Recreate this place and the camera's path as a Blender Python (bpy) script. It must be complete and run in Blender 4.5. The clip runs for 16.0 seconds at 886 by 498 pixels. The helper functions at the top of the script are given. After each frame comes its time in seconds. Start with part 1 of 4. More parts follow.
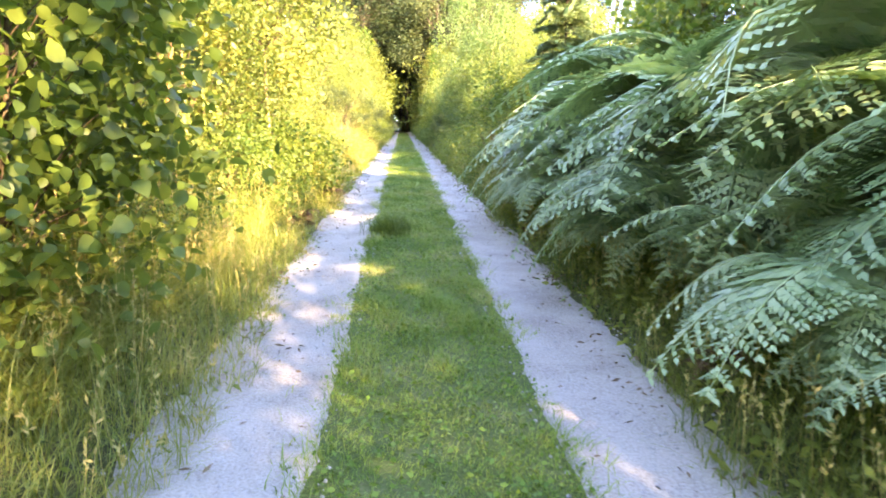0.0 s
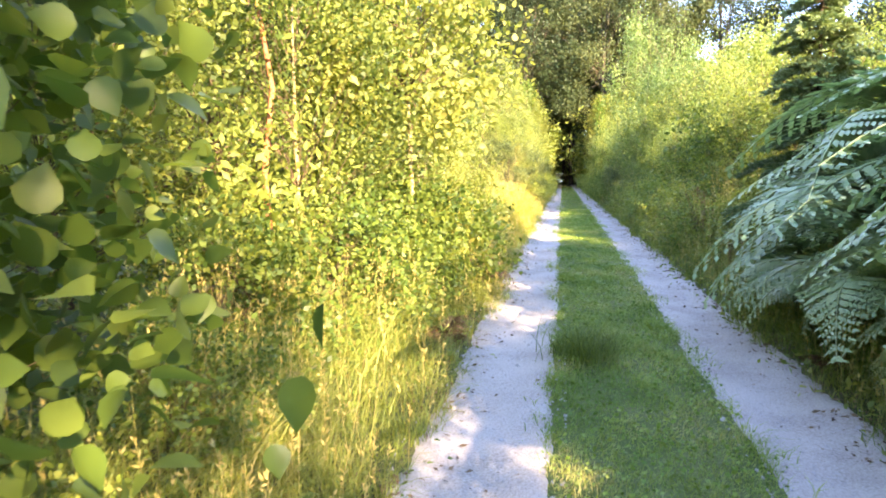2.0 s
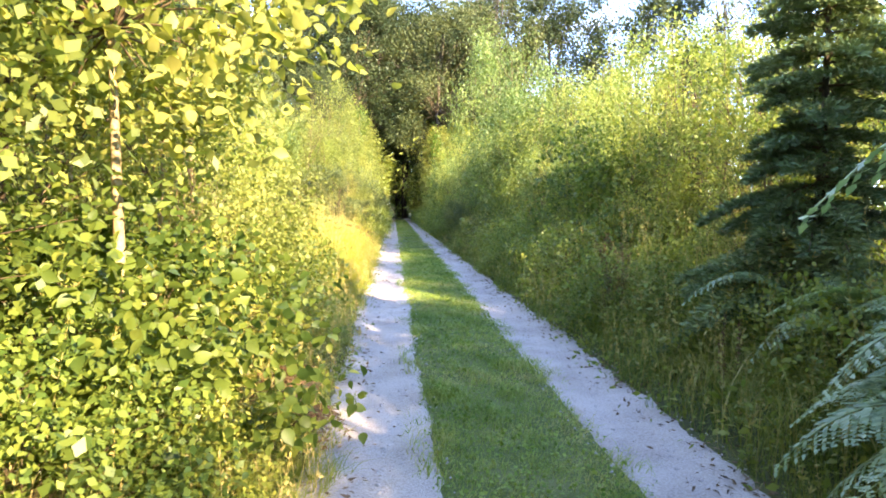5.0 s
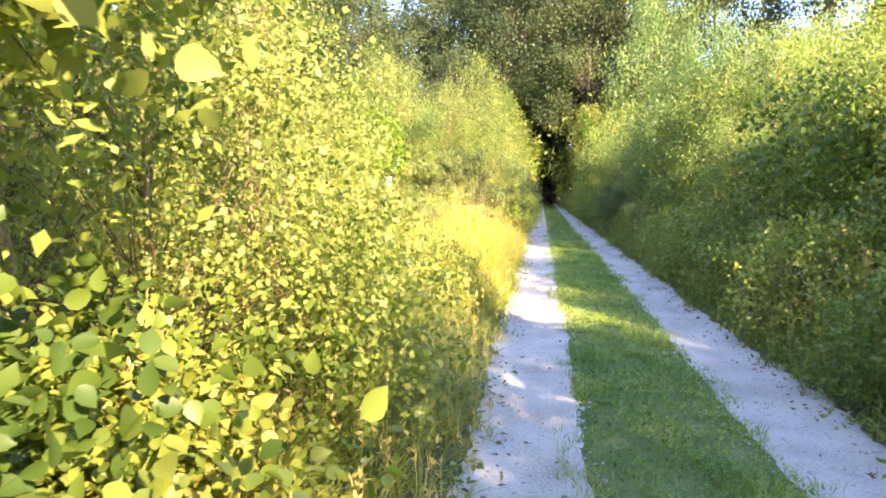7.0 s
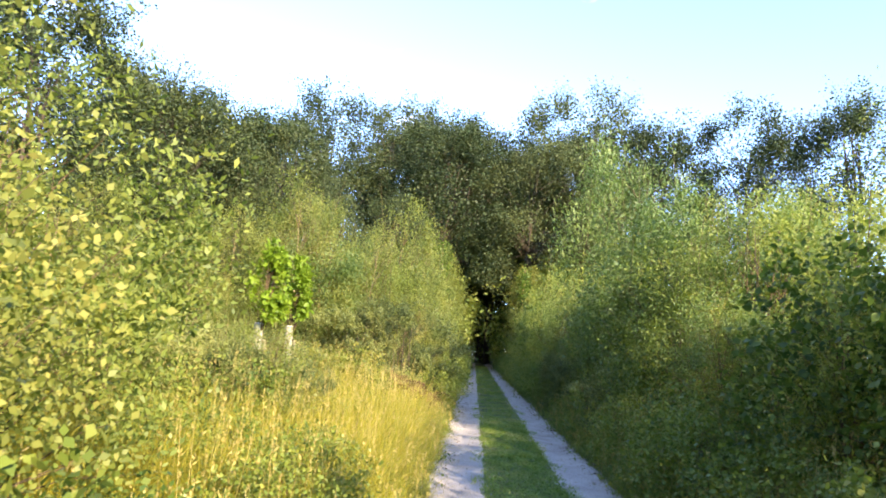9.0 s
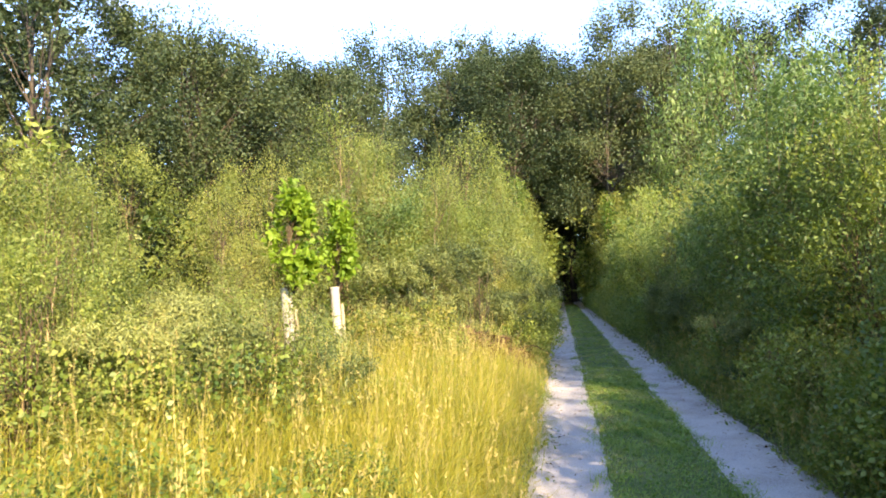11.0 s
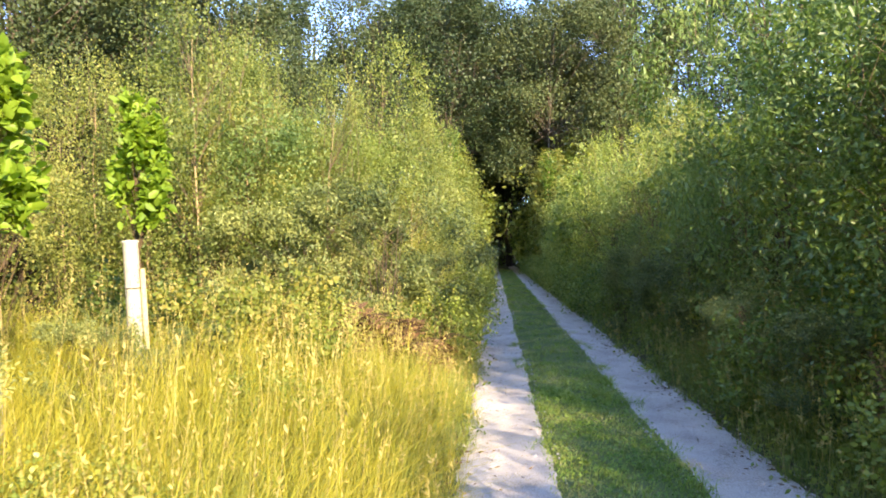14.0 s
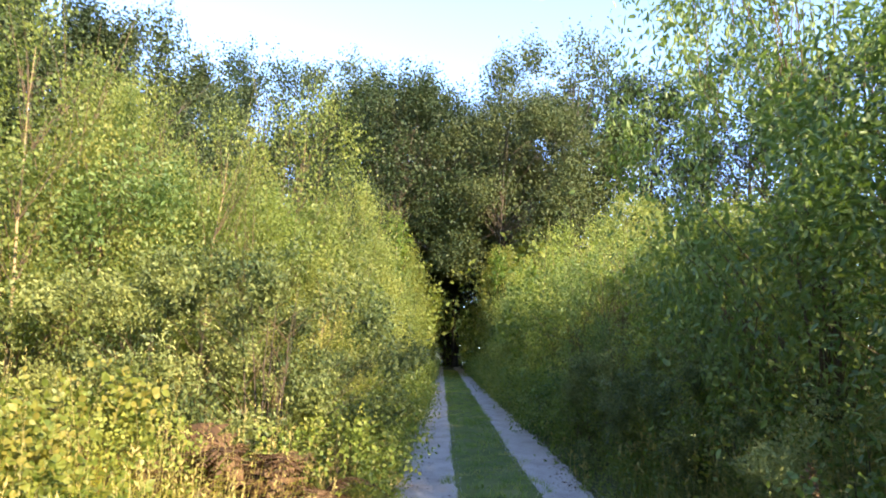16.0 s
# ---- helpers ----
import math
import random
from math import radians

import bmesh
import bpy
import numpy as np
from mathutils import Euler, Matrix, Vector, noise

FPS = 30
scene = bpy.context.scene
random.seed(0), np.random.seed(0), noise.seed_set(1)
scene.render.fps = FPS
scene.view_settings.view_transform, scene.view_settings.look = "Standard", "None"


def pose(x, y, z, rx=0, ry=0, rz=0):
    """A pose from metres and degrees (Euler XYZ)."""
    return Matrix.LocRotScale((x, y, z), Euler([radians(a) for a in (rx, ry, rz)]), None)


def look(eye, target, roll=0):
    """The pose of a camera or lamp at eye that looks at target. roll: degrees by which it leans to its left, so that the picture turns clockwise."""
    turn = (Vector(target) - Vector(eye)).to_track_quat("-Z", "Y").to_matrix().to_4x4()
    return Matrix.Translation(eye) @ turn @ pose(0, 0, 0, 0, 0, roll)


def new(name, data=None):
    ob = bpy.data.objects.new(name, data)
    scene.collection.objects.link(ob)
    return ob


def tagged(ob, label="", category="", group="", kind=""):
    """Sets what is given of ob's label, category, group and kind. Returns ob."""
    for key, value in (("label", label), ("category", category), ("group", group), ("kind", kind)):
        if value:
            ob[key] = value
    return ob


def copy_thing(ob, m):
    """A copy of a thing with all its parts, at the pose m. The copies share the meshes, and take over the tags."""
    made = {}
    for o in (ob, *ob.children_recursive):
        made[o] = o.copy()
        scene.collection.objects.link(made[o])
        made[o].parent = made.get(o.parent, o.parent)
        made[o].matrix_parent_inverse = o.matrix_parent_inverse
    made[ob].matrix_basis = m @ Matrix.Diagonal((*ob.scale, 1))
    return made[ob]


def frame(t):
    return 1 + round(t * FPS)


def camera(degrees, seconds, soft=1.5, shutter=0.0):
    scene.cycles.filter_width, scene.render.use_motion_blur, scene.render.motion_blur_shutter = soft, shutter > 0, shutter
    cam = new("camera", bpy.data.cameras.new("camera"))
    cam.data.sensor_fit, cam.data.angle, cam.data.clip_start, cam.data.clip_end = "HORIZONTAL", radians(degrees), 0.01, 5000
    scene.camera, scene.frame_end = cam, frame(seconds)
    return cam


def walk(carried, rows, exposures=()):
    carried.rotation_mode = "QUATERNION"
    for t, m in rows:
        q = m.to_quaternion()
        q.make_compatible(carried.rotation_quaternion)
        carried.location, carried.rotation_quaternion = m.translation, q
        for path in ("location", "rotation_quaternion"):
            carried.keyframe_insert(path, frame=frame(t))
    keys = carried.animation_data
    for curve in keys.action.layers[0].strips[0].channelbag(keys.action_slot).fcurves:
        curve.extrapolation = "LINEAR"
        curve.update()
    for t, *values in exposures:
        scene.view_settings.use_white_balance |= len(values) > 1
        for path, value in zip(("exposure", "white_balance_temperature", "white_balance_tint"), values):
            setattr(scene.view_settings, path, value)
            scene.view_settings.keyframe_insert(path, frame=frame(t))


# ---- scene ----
cam = camera(64.8, 16.0, soft=1.8, shutter=0.15)
PATH = [
    (0, (-0.172, -0.781, 1.322), (-0.051, 1.183, 0.965), 1.2),
    (0.5, (-0.133, -0.086, 1.341), (-0.271, 1.883, 1.024), -2.9),
    (1, (-0.182, 0.685, 1.351), (-0.485, 2.646, 1.099), -4.2),
    (1.5, (-0.285, 1.388, 1.388), (-0.663, 3.33, 1.096), -2.7),
    (2, (-0.478, 2.147, 1.402), (-0.812, 4.107, 1.188), -0.2),
    (2.5, (-0.574, 2.937, 1.434), (-0.752, 4.92, 1.237), 0.1),
    (3, (-0.647, 3.757, 1.507), (-0.73, 5.75, 1.374), 0.9),
    (3.2, (-0.672, 4.04, 1.551), (-0.67, 6.04, 1.55), -0.1),
    (5.3, (-0.775, 6.66, 1.435), (-0.62, 8.645, 1.252), 1.0),
    (5.5, (-0.775, 6.925, 1.473), (-0.634, 8.908, 1.256), 0.3),
    (6, (-0.792, 7.611, 1.512), (-0.855, 9.601, 1.324), -1.0),
    (6.5, (-0.819, 8.344, 1.504), (-1.008, 10.331, 1.376), -0.9),
    (7, (-0.794, 9.017, 1.499), (-1.069, 10.991, 1.332), -0.1),
    (7.5, (-0.761, 9.76, 1.515), (-0.793, 11.738, 1.218), -1.8),
    (8, (-0.681, 10.486, 1.538), (-0.704, 12.483, 1.443), 0.1),
    (8.5, (-0.726, 11.287, 1.545), (-0.905, 13.278, 1.491), 2.7),
    (9, (-0.782, 12.04, 1.704), (-0.891, 14.018, 1.975), 4.7),
    (9.2, (-0.809, 12.393, 1.766), (-0.956, 14.382, 1.918), 2.8),
    (11.3, (-0.883, 15.487, 1.708), (-1.234, 17.454, 1.806), -2.5),
    (11.5, (-0.883, 15.744, 1.654), (-1.298, 17.7, 1.705), -1.6),
    (12, (-0.859, 16.446, 1.685), (-1.227, 18.402, 1.882), 0.5),
    (12.5, (-0.885, 17.194, 1.709), (-1.134, 19.174, 1.85), 4.2),
    (13, (-0.898, 17.944, 1.733), (-0.985, 19.936, 1.89), 1.3),
    (13.5, (-0.926, 18.756, 1.727), (-1.183, 20.739, 1.784), -0.7),
    (14, (-0.949, 19.542, 1.703), (-1.093, 21.537, 1.706), -0.7),
    (14.5, (-0.902, 20.299, 1.708), (-1.04, 22.294, 1.719), -0.9),
    (15, (-0.821, 20.966, 1.752), (-0.796, 22.957, 1.936), 0.1),
    (15.5, (-0.753, 21.647, 1.791), (-0.778, 23.603, 2.21), 1.6),
    (16, (-0.746, 22.395, 1.742), (-0.748, 24.375, 2.023), 1.6),
]
walk(cam, [(t, look(eye, target, roll)) for t, eye, target, roll in PATH], exposures=((0, 4.75, 9400, 24), (1.5, 4.55, 9000, 23), (3, 4.1, 8500, 20), (5.5, 4.1, 8500, 20), (8, 3.95, 8400, 20), (9, 3.1, 7700, 16), (11.5, 3.2, 7900, 17), (12.5, 3.2, 7900, 17), (14.5, 3.35, 7900, 17), (15.5, 3.15, 7200, 15), (16, 3.2, 7600, 17)))

# ---- light ----
SUN_EL, SUN_AZ = 25.0, 143.0          # degrees; azimuth from +y towards +x
world = bpy.data.worlds.new("world")
scene.world = world
world.use_nodes = True
wt = world.node_tree
wt.nodes.clear()
w_out = wt.nodes.new("ShaderNodeOutputWorld")
w_bg = wt.nodes.new("ShaderNodeBackground")
w_sky = wt.nodes.new("ShaderNodeTexSky")
w_sky.sky_type = "NISHITA"
w_sky.sun_disc = False
w_sky.sun_elevation, w_sky.sun_rotation = radians(SUN_EL), radians(SUN_AZ)
w_sky.air_density, w_sky.dust_density, w_sky.ozone_density = 0.5, 0.0, 4.0
w_co = wt.nodes.new("ShaderNodeTexCoord")
w_map = wt.nodes.new("ShaderNodeMapping")
w_map.inputs["Scale"].default_value = (1.0, 1.0, 2.2)
w_noise = wt.nodes.new("ShaderNodeTexNoise")
w_noise.inputs["Scale"].default_value = 4.2
w_noise.inputs["Detail"].default_value = 7.0
w_ramp = wt.nodes.new("ShaderNodeValToRGB")
w_ramp.color_ramp.elements[0].position, w_ramp.color_ramp.elements[1].position = 0.60, 0.74
w_mix = wt.nodes.new("ShaderNodeMix")
w_mix.data_type = "RGBA"
w_mix.inputs[7].default_value = (3.0, 3.0, 3.1, 1)
wt.links.new(w_co.outputs["Generated"], w_map.inputs[0])
wt.links.new(w_map.outputs[0], w_noise.inputs["Vector"])
wt.links.new(w_noise.outputs[0], w_ramp.inputs[0])
wt.links.new(w_ramp.outputs[0], w_mix.inputs[0])
wt.links.new(w_sky.outputs[0], w_mix.inputs[6])
wt.links.new(w_mix.outputs[2], w_bg.inputs[0])
w_bg.inputs[1].default_value = 0.15
wt.links.new(w_bg.outputs[0], w_out.inputs[0])

sun = new("sun", bpy.data.lights.new("sun", "SUN"))
sun.data.energy, sun.data.angle, sun.data.color = 2.15, radians(0.6), (1.0, 0.91, 0.70)
_d = Vector((math.sin(radians(SUN_AZ)) * math.cos(radians(SUN_EL)), math.cos(radians(SUN_AZ)) * math.cos(radians(SUN_EL)), math.sin(radians(SUN_EL))))
sun.matrix_basis = look(_d * 60, (0, 0, 0))

rng = np.random.default_rng(7)


# ---- materials ----
def node_mat(name):
    m = bpy.data.materials.new(name)
    m.use_nodes = True
    t = m.node_tree
    t.nodes.clear()
    return m, t, t.nodes.new("ShaderNodeOutputMaterial")


def ramp_of(t, colours):
    r = t.nodes.new("ShaderNodeValToRGB")
    el = r.color_ramp.elements
    el[0].position, el[0].color = colours[0][0], (*colours[0][1], 1)
    el[1].position, el[1].color = colours[-1][0], (*colours[-1][1], 1)
    for p, c in colours[1:-1]:
        e = el.new(p)
        e.color = (*c, 1)
    return r


def leaf_mat(name, colours, rough=0.5, through_light=0.48, gloss=0.3, tint=(1.2, 1.25, 0.68), patch=0.85):
    """Leaves and blades: each one its own colour, with drifts of tone over the plant and some light let through."""
    m, t, out = node_mat(name)
    geo = t.nodes.new("ShaderNodeNewGeometry")
    info = t.nodes.new("ShaderNodeObjectInfo")
    noi = t.nodes.new("ShaderNodeTexNoise")
    noi.inputs["Scale"].default_value = 1.3
    noi.inputs["Detail"].default_value = 4.0
    t.links.new(geo.outputs["Position"], noi.inputs["Vector"])
    a = t.nodes.new("ShaderNodeMath")
    a.operation = "MULTIPLY_ADD"
    a.inputs[1].default_value = 0.5
    t.links.new(geo.outputs["Random Per Island"], a.inputs[0])
    b = t.nodes.new("ShaderNodeMath")
    b.operation = "MULTIPLY_ADD"
    b.inputs[1].default_value, b.inputs[2].default_value = patch * 1.6, -patch * 0.8 - 0.02
    t.links.new(noi.outputs[0], b.inputs[0])
    c = t.nodes.new("ShaderNodeMath")
    c.operation = "MULTIPLY_ADD"
    c.inputs[1].default_value = 0.55
    t.links.new(info.outputs["Random"], c.inputs[0])
    t.links.new(b.outputs[0], c.inputs[2])
    t.links.new(c.outputs[0], a.inputs[2])
    r = ramp_of(t, colours)
    t.links.new(a.outputs[0], r.inputs[0])
    p = t.nodes.new("ShaderNodeBsdfPrincipled")
    p.inputs["Roughness"].default_value = rough
    p.inputs["Specular IOR Level"].default_value = gloss
    t.links.new(r.outputs[0], p.inputs["Base Color"])
    tr = t.nodes.new("ShaderNodeBsdfTranslucent")
    mul = t.nodes.new("ShaderNodeMix")
    mul.data_type, mul.blend_type = "RGBA", "MULTIPLY"
    mul.inputs[0].default_value = 1.0
    mul.inputs[7].default_value = (*tint, 1)
    t.links.new(r.outputs[0], mul.inputs[6])
    t.links.new(mul.outputs[2], tr.inputs[0])
    mx = t.nodes.new("ShaderNodeMixShader")
    mx.inputs[0].default_value = through_light
    t.links.new(p.outputs[0], mx.inputs[1])
    t.links.new(tr.outputs[0], mx.inputs[2])
    t.links.new(mx.outputs[0], out.inputs[0])
    return m


def solid_mat(name, colours, scale=6.0, rough=0.9, bump=0.4, bump_scale=40.0, fine=None, gloss=0.2):
    """Bark, earth, stone, plastic: two scales of noise for colour and one for relief."""
    m, t, out = node_mat(name)
    geo = t.nodes.new("ShaderNodeNewGeometry")
    n1 = t.nodes.new("ShaderNodeTexNoise")
    n1.inputs["Scale"].default_value, n1.inputs["Detail"].default_value = scale, 8.0
    n2 = t.nodes.new("ShaderNodeTexNoise")
    n2.inputs["Scale"].default_value, n2.inputs["Detail"].default_value = bump_scale, 6.0
    for n in (n1, n2):
        t.links.new(geo.outputs["Position"], n.inputs["Vector"])
    mixf = t.nodes.new("ShaderNodeMath")
    mixf.operation = "MULTIPLY_ADD"
    mixf.inputs[1].default_value = 0.55
    half = t.nodes.new("ShaderNodeMath")
    half.operation = "MULTIPLY"
    half.inputs[1].default_value = 0.45
    t.links.new(n1.outputs[0], half.inputs[0])
    t.links.new(n2.outputs[0], mixf.inputs[0])
    t.links.new(half.outputs[0], mixf.inputs[2])
    r = ramp_of(t, colours)
    t.links.new(mixf.outputs[0], r.inputs[0])
    p = t.nodes.new("ShaderNodeBsdfPrincipled")
    p.inputs["Roughness"].default_value = rough
    p.inputs["Specular IOR Level"].default_value = gloss
    t.links.new(r.outputs[0], p.inputs["Base Color"])
    bp = t.nodes.new("ShaderNodeBump")
    bp.inputs["Strength"].default_value, bp.inputs["Distance"].default_value = bump, 0.01
    t.links.new(n2.outputs[0], bp.inputs["Height"])
    t.links.new(bp.outputs[0], p.inputs["Normal"])
    t.links.new(p.outputs[0], out.inputs[0])
    return m


M_BIRCH = leaf_mat("birch_leaf", [(0.0, (0.06, 0.095, 0.025)), (0.5, (0.195, 0.23, 0.058)), (0.85, (0.30, 0.31, 0.088)), (1.0, (0.37, 0.34, 0.10))])
M_SALLOW = leaf_mat("sallow_leaf", [(0.05, (0.065, 0.11, 0.028)), (0.5, (0.19, 0.245, 0.058)), (0.95, (0.33, 0.35, 0.09))])
M_WILLOW = leaf_mat("willow_leaf", [(0.05, (0.05, 0.095, 0.028)), (0.5, (0.125, 0.19, 0.052)), (0.95, (0.24, 0.30, 0.095))], 0.42, 0.42, 0.4, (1.15, 1.25, 0.65))
M_HAZEL = leaf_mat("hazel_leaf", [(0.1, (0.045, 0.085, 0.02)), (0.5, (0.10, 0.155, 0.032)), (1.0, (0.19, 0.24, 0.052))], 0.42)
M_OAK = leaf_mat("oak_leaf", [(0.1, (0.022, 0.038, 0.014)), (0.5, (0.046, 0.066, 0.024)), (0.95, (0.095, 0.112, 0.04))], 0.55, 0.25, 0.25)
M_IVY = leaf_mat("ivy_leaf", [(0.2, (0.05, 0.10, 0.015)), (0.9, (0.10, 0.16, 0.02))], 0.4, 0.3)
# bracken and spruce greens are raised, standing in for fill light in shade
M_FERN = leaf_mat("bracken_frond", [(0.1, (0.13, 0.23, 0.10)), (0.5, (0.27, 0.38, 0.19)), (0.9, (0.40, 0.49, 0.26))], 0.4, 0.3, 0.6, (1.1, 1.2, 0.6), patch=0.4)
M_SPRUCE = leaf_mat("spruce_needle", [(0.2, (0.08, 0.135, 0.055)), (0.9, (0.20, 0.26, 0.10))], 0.5, 0.15)
M_GORSE = leaf_mat("gorse_spine", [(0.1, (0.045, 0.074, 0.028)), (0.5, (0.14, 0.17, 0.052)), (0.9, (0.29, 0.305, 0.10))], 0.55, 0.25)
M_HERB = leaf_mat("herb_leaf", [(0.1, (0.06, 0.11, 0.025)), (0.55, (0.165, 0.22, 0.045)), (1.0, (0.30, 0.31, 0.07))], 0.4, 0.4)
M_YOUNG = leaf_mat("sapling_leaf", [(0.1, (0.11, 0.20, 0.02)), (0.9, (0.24, 0.34, 0.035))], 0.5, 0.5)
M_TURF = leaf_mat("turf_blade", [(0.05, (0.09, 0.18, 0.03)), (0.45, (0.19, 0.29, 0.055)), (0.8, (0.32, 0.37, 0.09)), (1.0, (0.44, 0.38, 0.16))], 0.55, 0.3, 0.3, patch=1.3)
M_VERGE = leaf_mat("verge_blade", [(0.1, (0.09, 0.14, 0.03)), (0.5, (0.19, 0.235, 0.05)), (0.85, (0.32, 0.31, 0.085)), (1.0, (0.44, 0.38, 0.17))], 0.55, 0.35, patch=0.8)
M_GOLD = leaf_mat("golden_blade", [(0.1, (0.10, 0.14, 0.02)), (0.5, (0.22, 0.23, 0.026)), (0.9, (0.35, 0.31, 0.04))], 0.55, 0.35, 0.3, (1.2, 1.1, 0.5), patch=0.7)
M_SEED = leaf_mat("seed_head", [(0.1, (0.30, 0.25, 0.08)), (0.9, (0.46, 0.37, 0.14))], 0.7, 0.3)
M_DEAD = leaf_mat("dead_frond", [(0.1, (0.06, 0.036, 0.02)), (0.5, (0.14, 0.08, 0.04)), (0.95, (0.27, 0.17, 0.09))], 0.75, 0.25, 0.2, (1.1, 0.9, 0.6))
M_BARK = solid_mat("bark", [(0.3, (0.035, 0.028, 0.02)), (0.55, (0.085, 0.065, 0.045)), (0.75, (0.15, 0.13, 0.095))], 3.0, 0.9, 0.8, 30.0)
M_PALE = solid_mat("pale_bark", [(0.3, (0.14, 0.09, 0.045)), (0.5, (0.30, 0.22, 0.11)), (0.75, (0.45, 0.36, 0.2))], 5.0, 0.8, 0.4, 60.0)
M_RED = solid_mat("red_bark", [(0.3, (0.16, 0.05, 0.025)), (0.5, (0.33, 0.12, 0.055)), (0.75, (0.42, 0.22, 0.12))], 5.0, 0.85, 0.5, 50.0)
M_TWIG = solid_mat("twig", [(0.3, (0.05, 0.035, 0.022)), (0.7, (0.16, 0.11, 0.06))], 8.0, 0.85, 0.3, 60.0)
M_STALK = solid_mat("stalk", [(0.3, (0.07, 0.10, 0.03)), (0.7, (0.16, 0.17, 0.06))], 8.0, 0.6, 0.2, 60.0)
M_TUBE = solid_mat("shelter_plastic", [(0.3, (0.30, 0.28, 0.22)), (0.7, (0.42, 0.40, 0.33))], 3.0, 0.45, 0.15, 20.0, gloss=0.4)
M_STAKE = solid_mat("sawn_stake", [(0.3, (0.26, 0.21, 0.13)), (0.7, (0.42, 0.36, 0.24))], 6.0, 0.85, 0.3, 50.0)
M_BLACKBERRY = leaf_mat("bramble_leaf", [(0.1, (0.05, 0.09, 0.02)), (0.5, (0.12, 0.165, 0.032)), (0.85, (0.21, 0.235, 0.05)), (1.0, (0.28, 0.25, 0.06))], 0.45)
M_SOIL = solid_mat("soil", [(0.3, (0.035, 0.045, 0.016)), (0.5, (0.07, 0.08, 0.03)), (0.7, (0.13, 0.12, 0.05))], 2.0, 0.95, 0.8, 35.0)
M_GRAVEL = solid_mat("gravel", [(0.33, (0.19, 0.155, 0.13)), (0.42, (0.33, 0.29, 0.26)), (0.52, (0.42, 0.378, 0.345)), (0.7, (0.52, 0.475, 0.44))], 1.7, 0.9, 0.8, 75.0)
M_STONE = solid_mat("stone", [(0.3, (0.22, 0.20, 0.19)), (0.7, (0.52, 0.49, 0.47))], 20.0, 0.85, 0.3, 120.0)
M_DUST = solid_mat("dust", [(0.33, (0.045, 0.075, 0.018)), (0.5, (0.09, 0.125, 0.035)), (0.64, (0.15, 0.155, 0.07)), (0.78, (0.28, 0.25, 0.18))], 2.5, 0.95, 0.8, 60.0)
M_LITTER = leaf_mat("litter", [(0.1, (0.09, 0.06, 0.04)), (0.9, (0.26, 0.17, 0.10))], 0.8, 0.1)


# ---- mesh helpers ----
def quads(name, V, F, material, smooth=False):
    """A mesh of quads from arrays."""
    V, F = np.ascontiguousarray(V, dtype=np.float32), np.ascontiguousarray(F, dtype=np.int32)
    me = bpy.data.meshes.new(name)
    me.vertices.add(len(V))
    me.vertices.foreach_set("co", V.ravel())
    me.loops.add(F.size)
    me.loops.foreach_set("vertex_index", F.ravel())
    me.polygons.add(len(F))
    me.polygons.foreach_set("loop_start", np.arange(0, F.size, 4, dtype=np.int32))
    me.update(calc_edges=True)
    if smooth:
        me.polygons.foreach_set("use_smooth", np.ones(len(F), dtype=bool))
    me.materials.append(material)
    return me


def part(name, me, parent, label=""):
    ob = new(name, me)
    ob.parent = parent
    return tagged(ob, label)


def merge(pieces):
    V, F, k = [], [], 0
    for v, f in pieces:
        V.append(v)
        F.append(f + k)
        k += len(v)
    return np.concatenate(V), np.concatenate(F)


def unit(a):
    return a / np.maximum(np.linalg.norm(a, axis=-1, keepdims=True), 1e-9)


def tube(points, radii, sides=5):
    """A tapered limb along points."""
    P, n = np.asarray(points, float), len(points)
    d = unit(np.gradient(P, axis=0))
    up = np.where(np.abs(d[:, 2:3]) > 0.9, np.array([[1.0, 0, 0]]), np.array([[0, 0, 1.0]]))
    u = unit(np.cross(d, up))
    w = np.cross(d, u)
    a = np.linspace(0, 2 * np.pi, sides, endpoint=False)
    V = (P[:, None] + np.asarray(radii)[:, None, None] * (np.cos(a)[None, :, None] * u[:, None] + np.sin(a)[None, :, None] * w[:, None])).reshape(-1, 3)
    i, j = np.meshgrid(np.arange(n - 1), np.arange(sides), indexing="ij")
    k = (j + 1) % sides
    F = np.stack([i * sides + j, i * sides + k, (i + 1) * sides + k, (i + 1) * sides + j], -1).reshape(-1, 4)
    return V, F


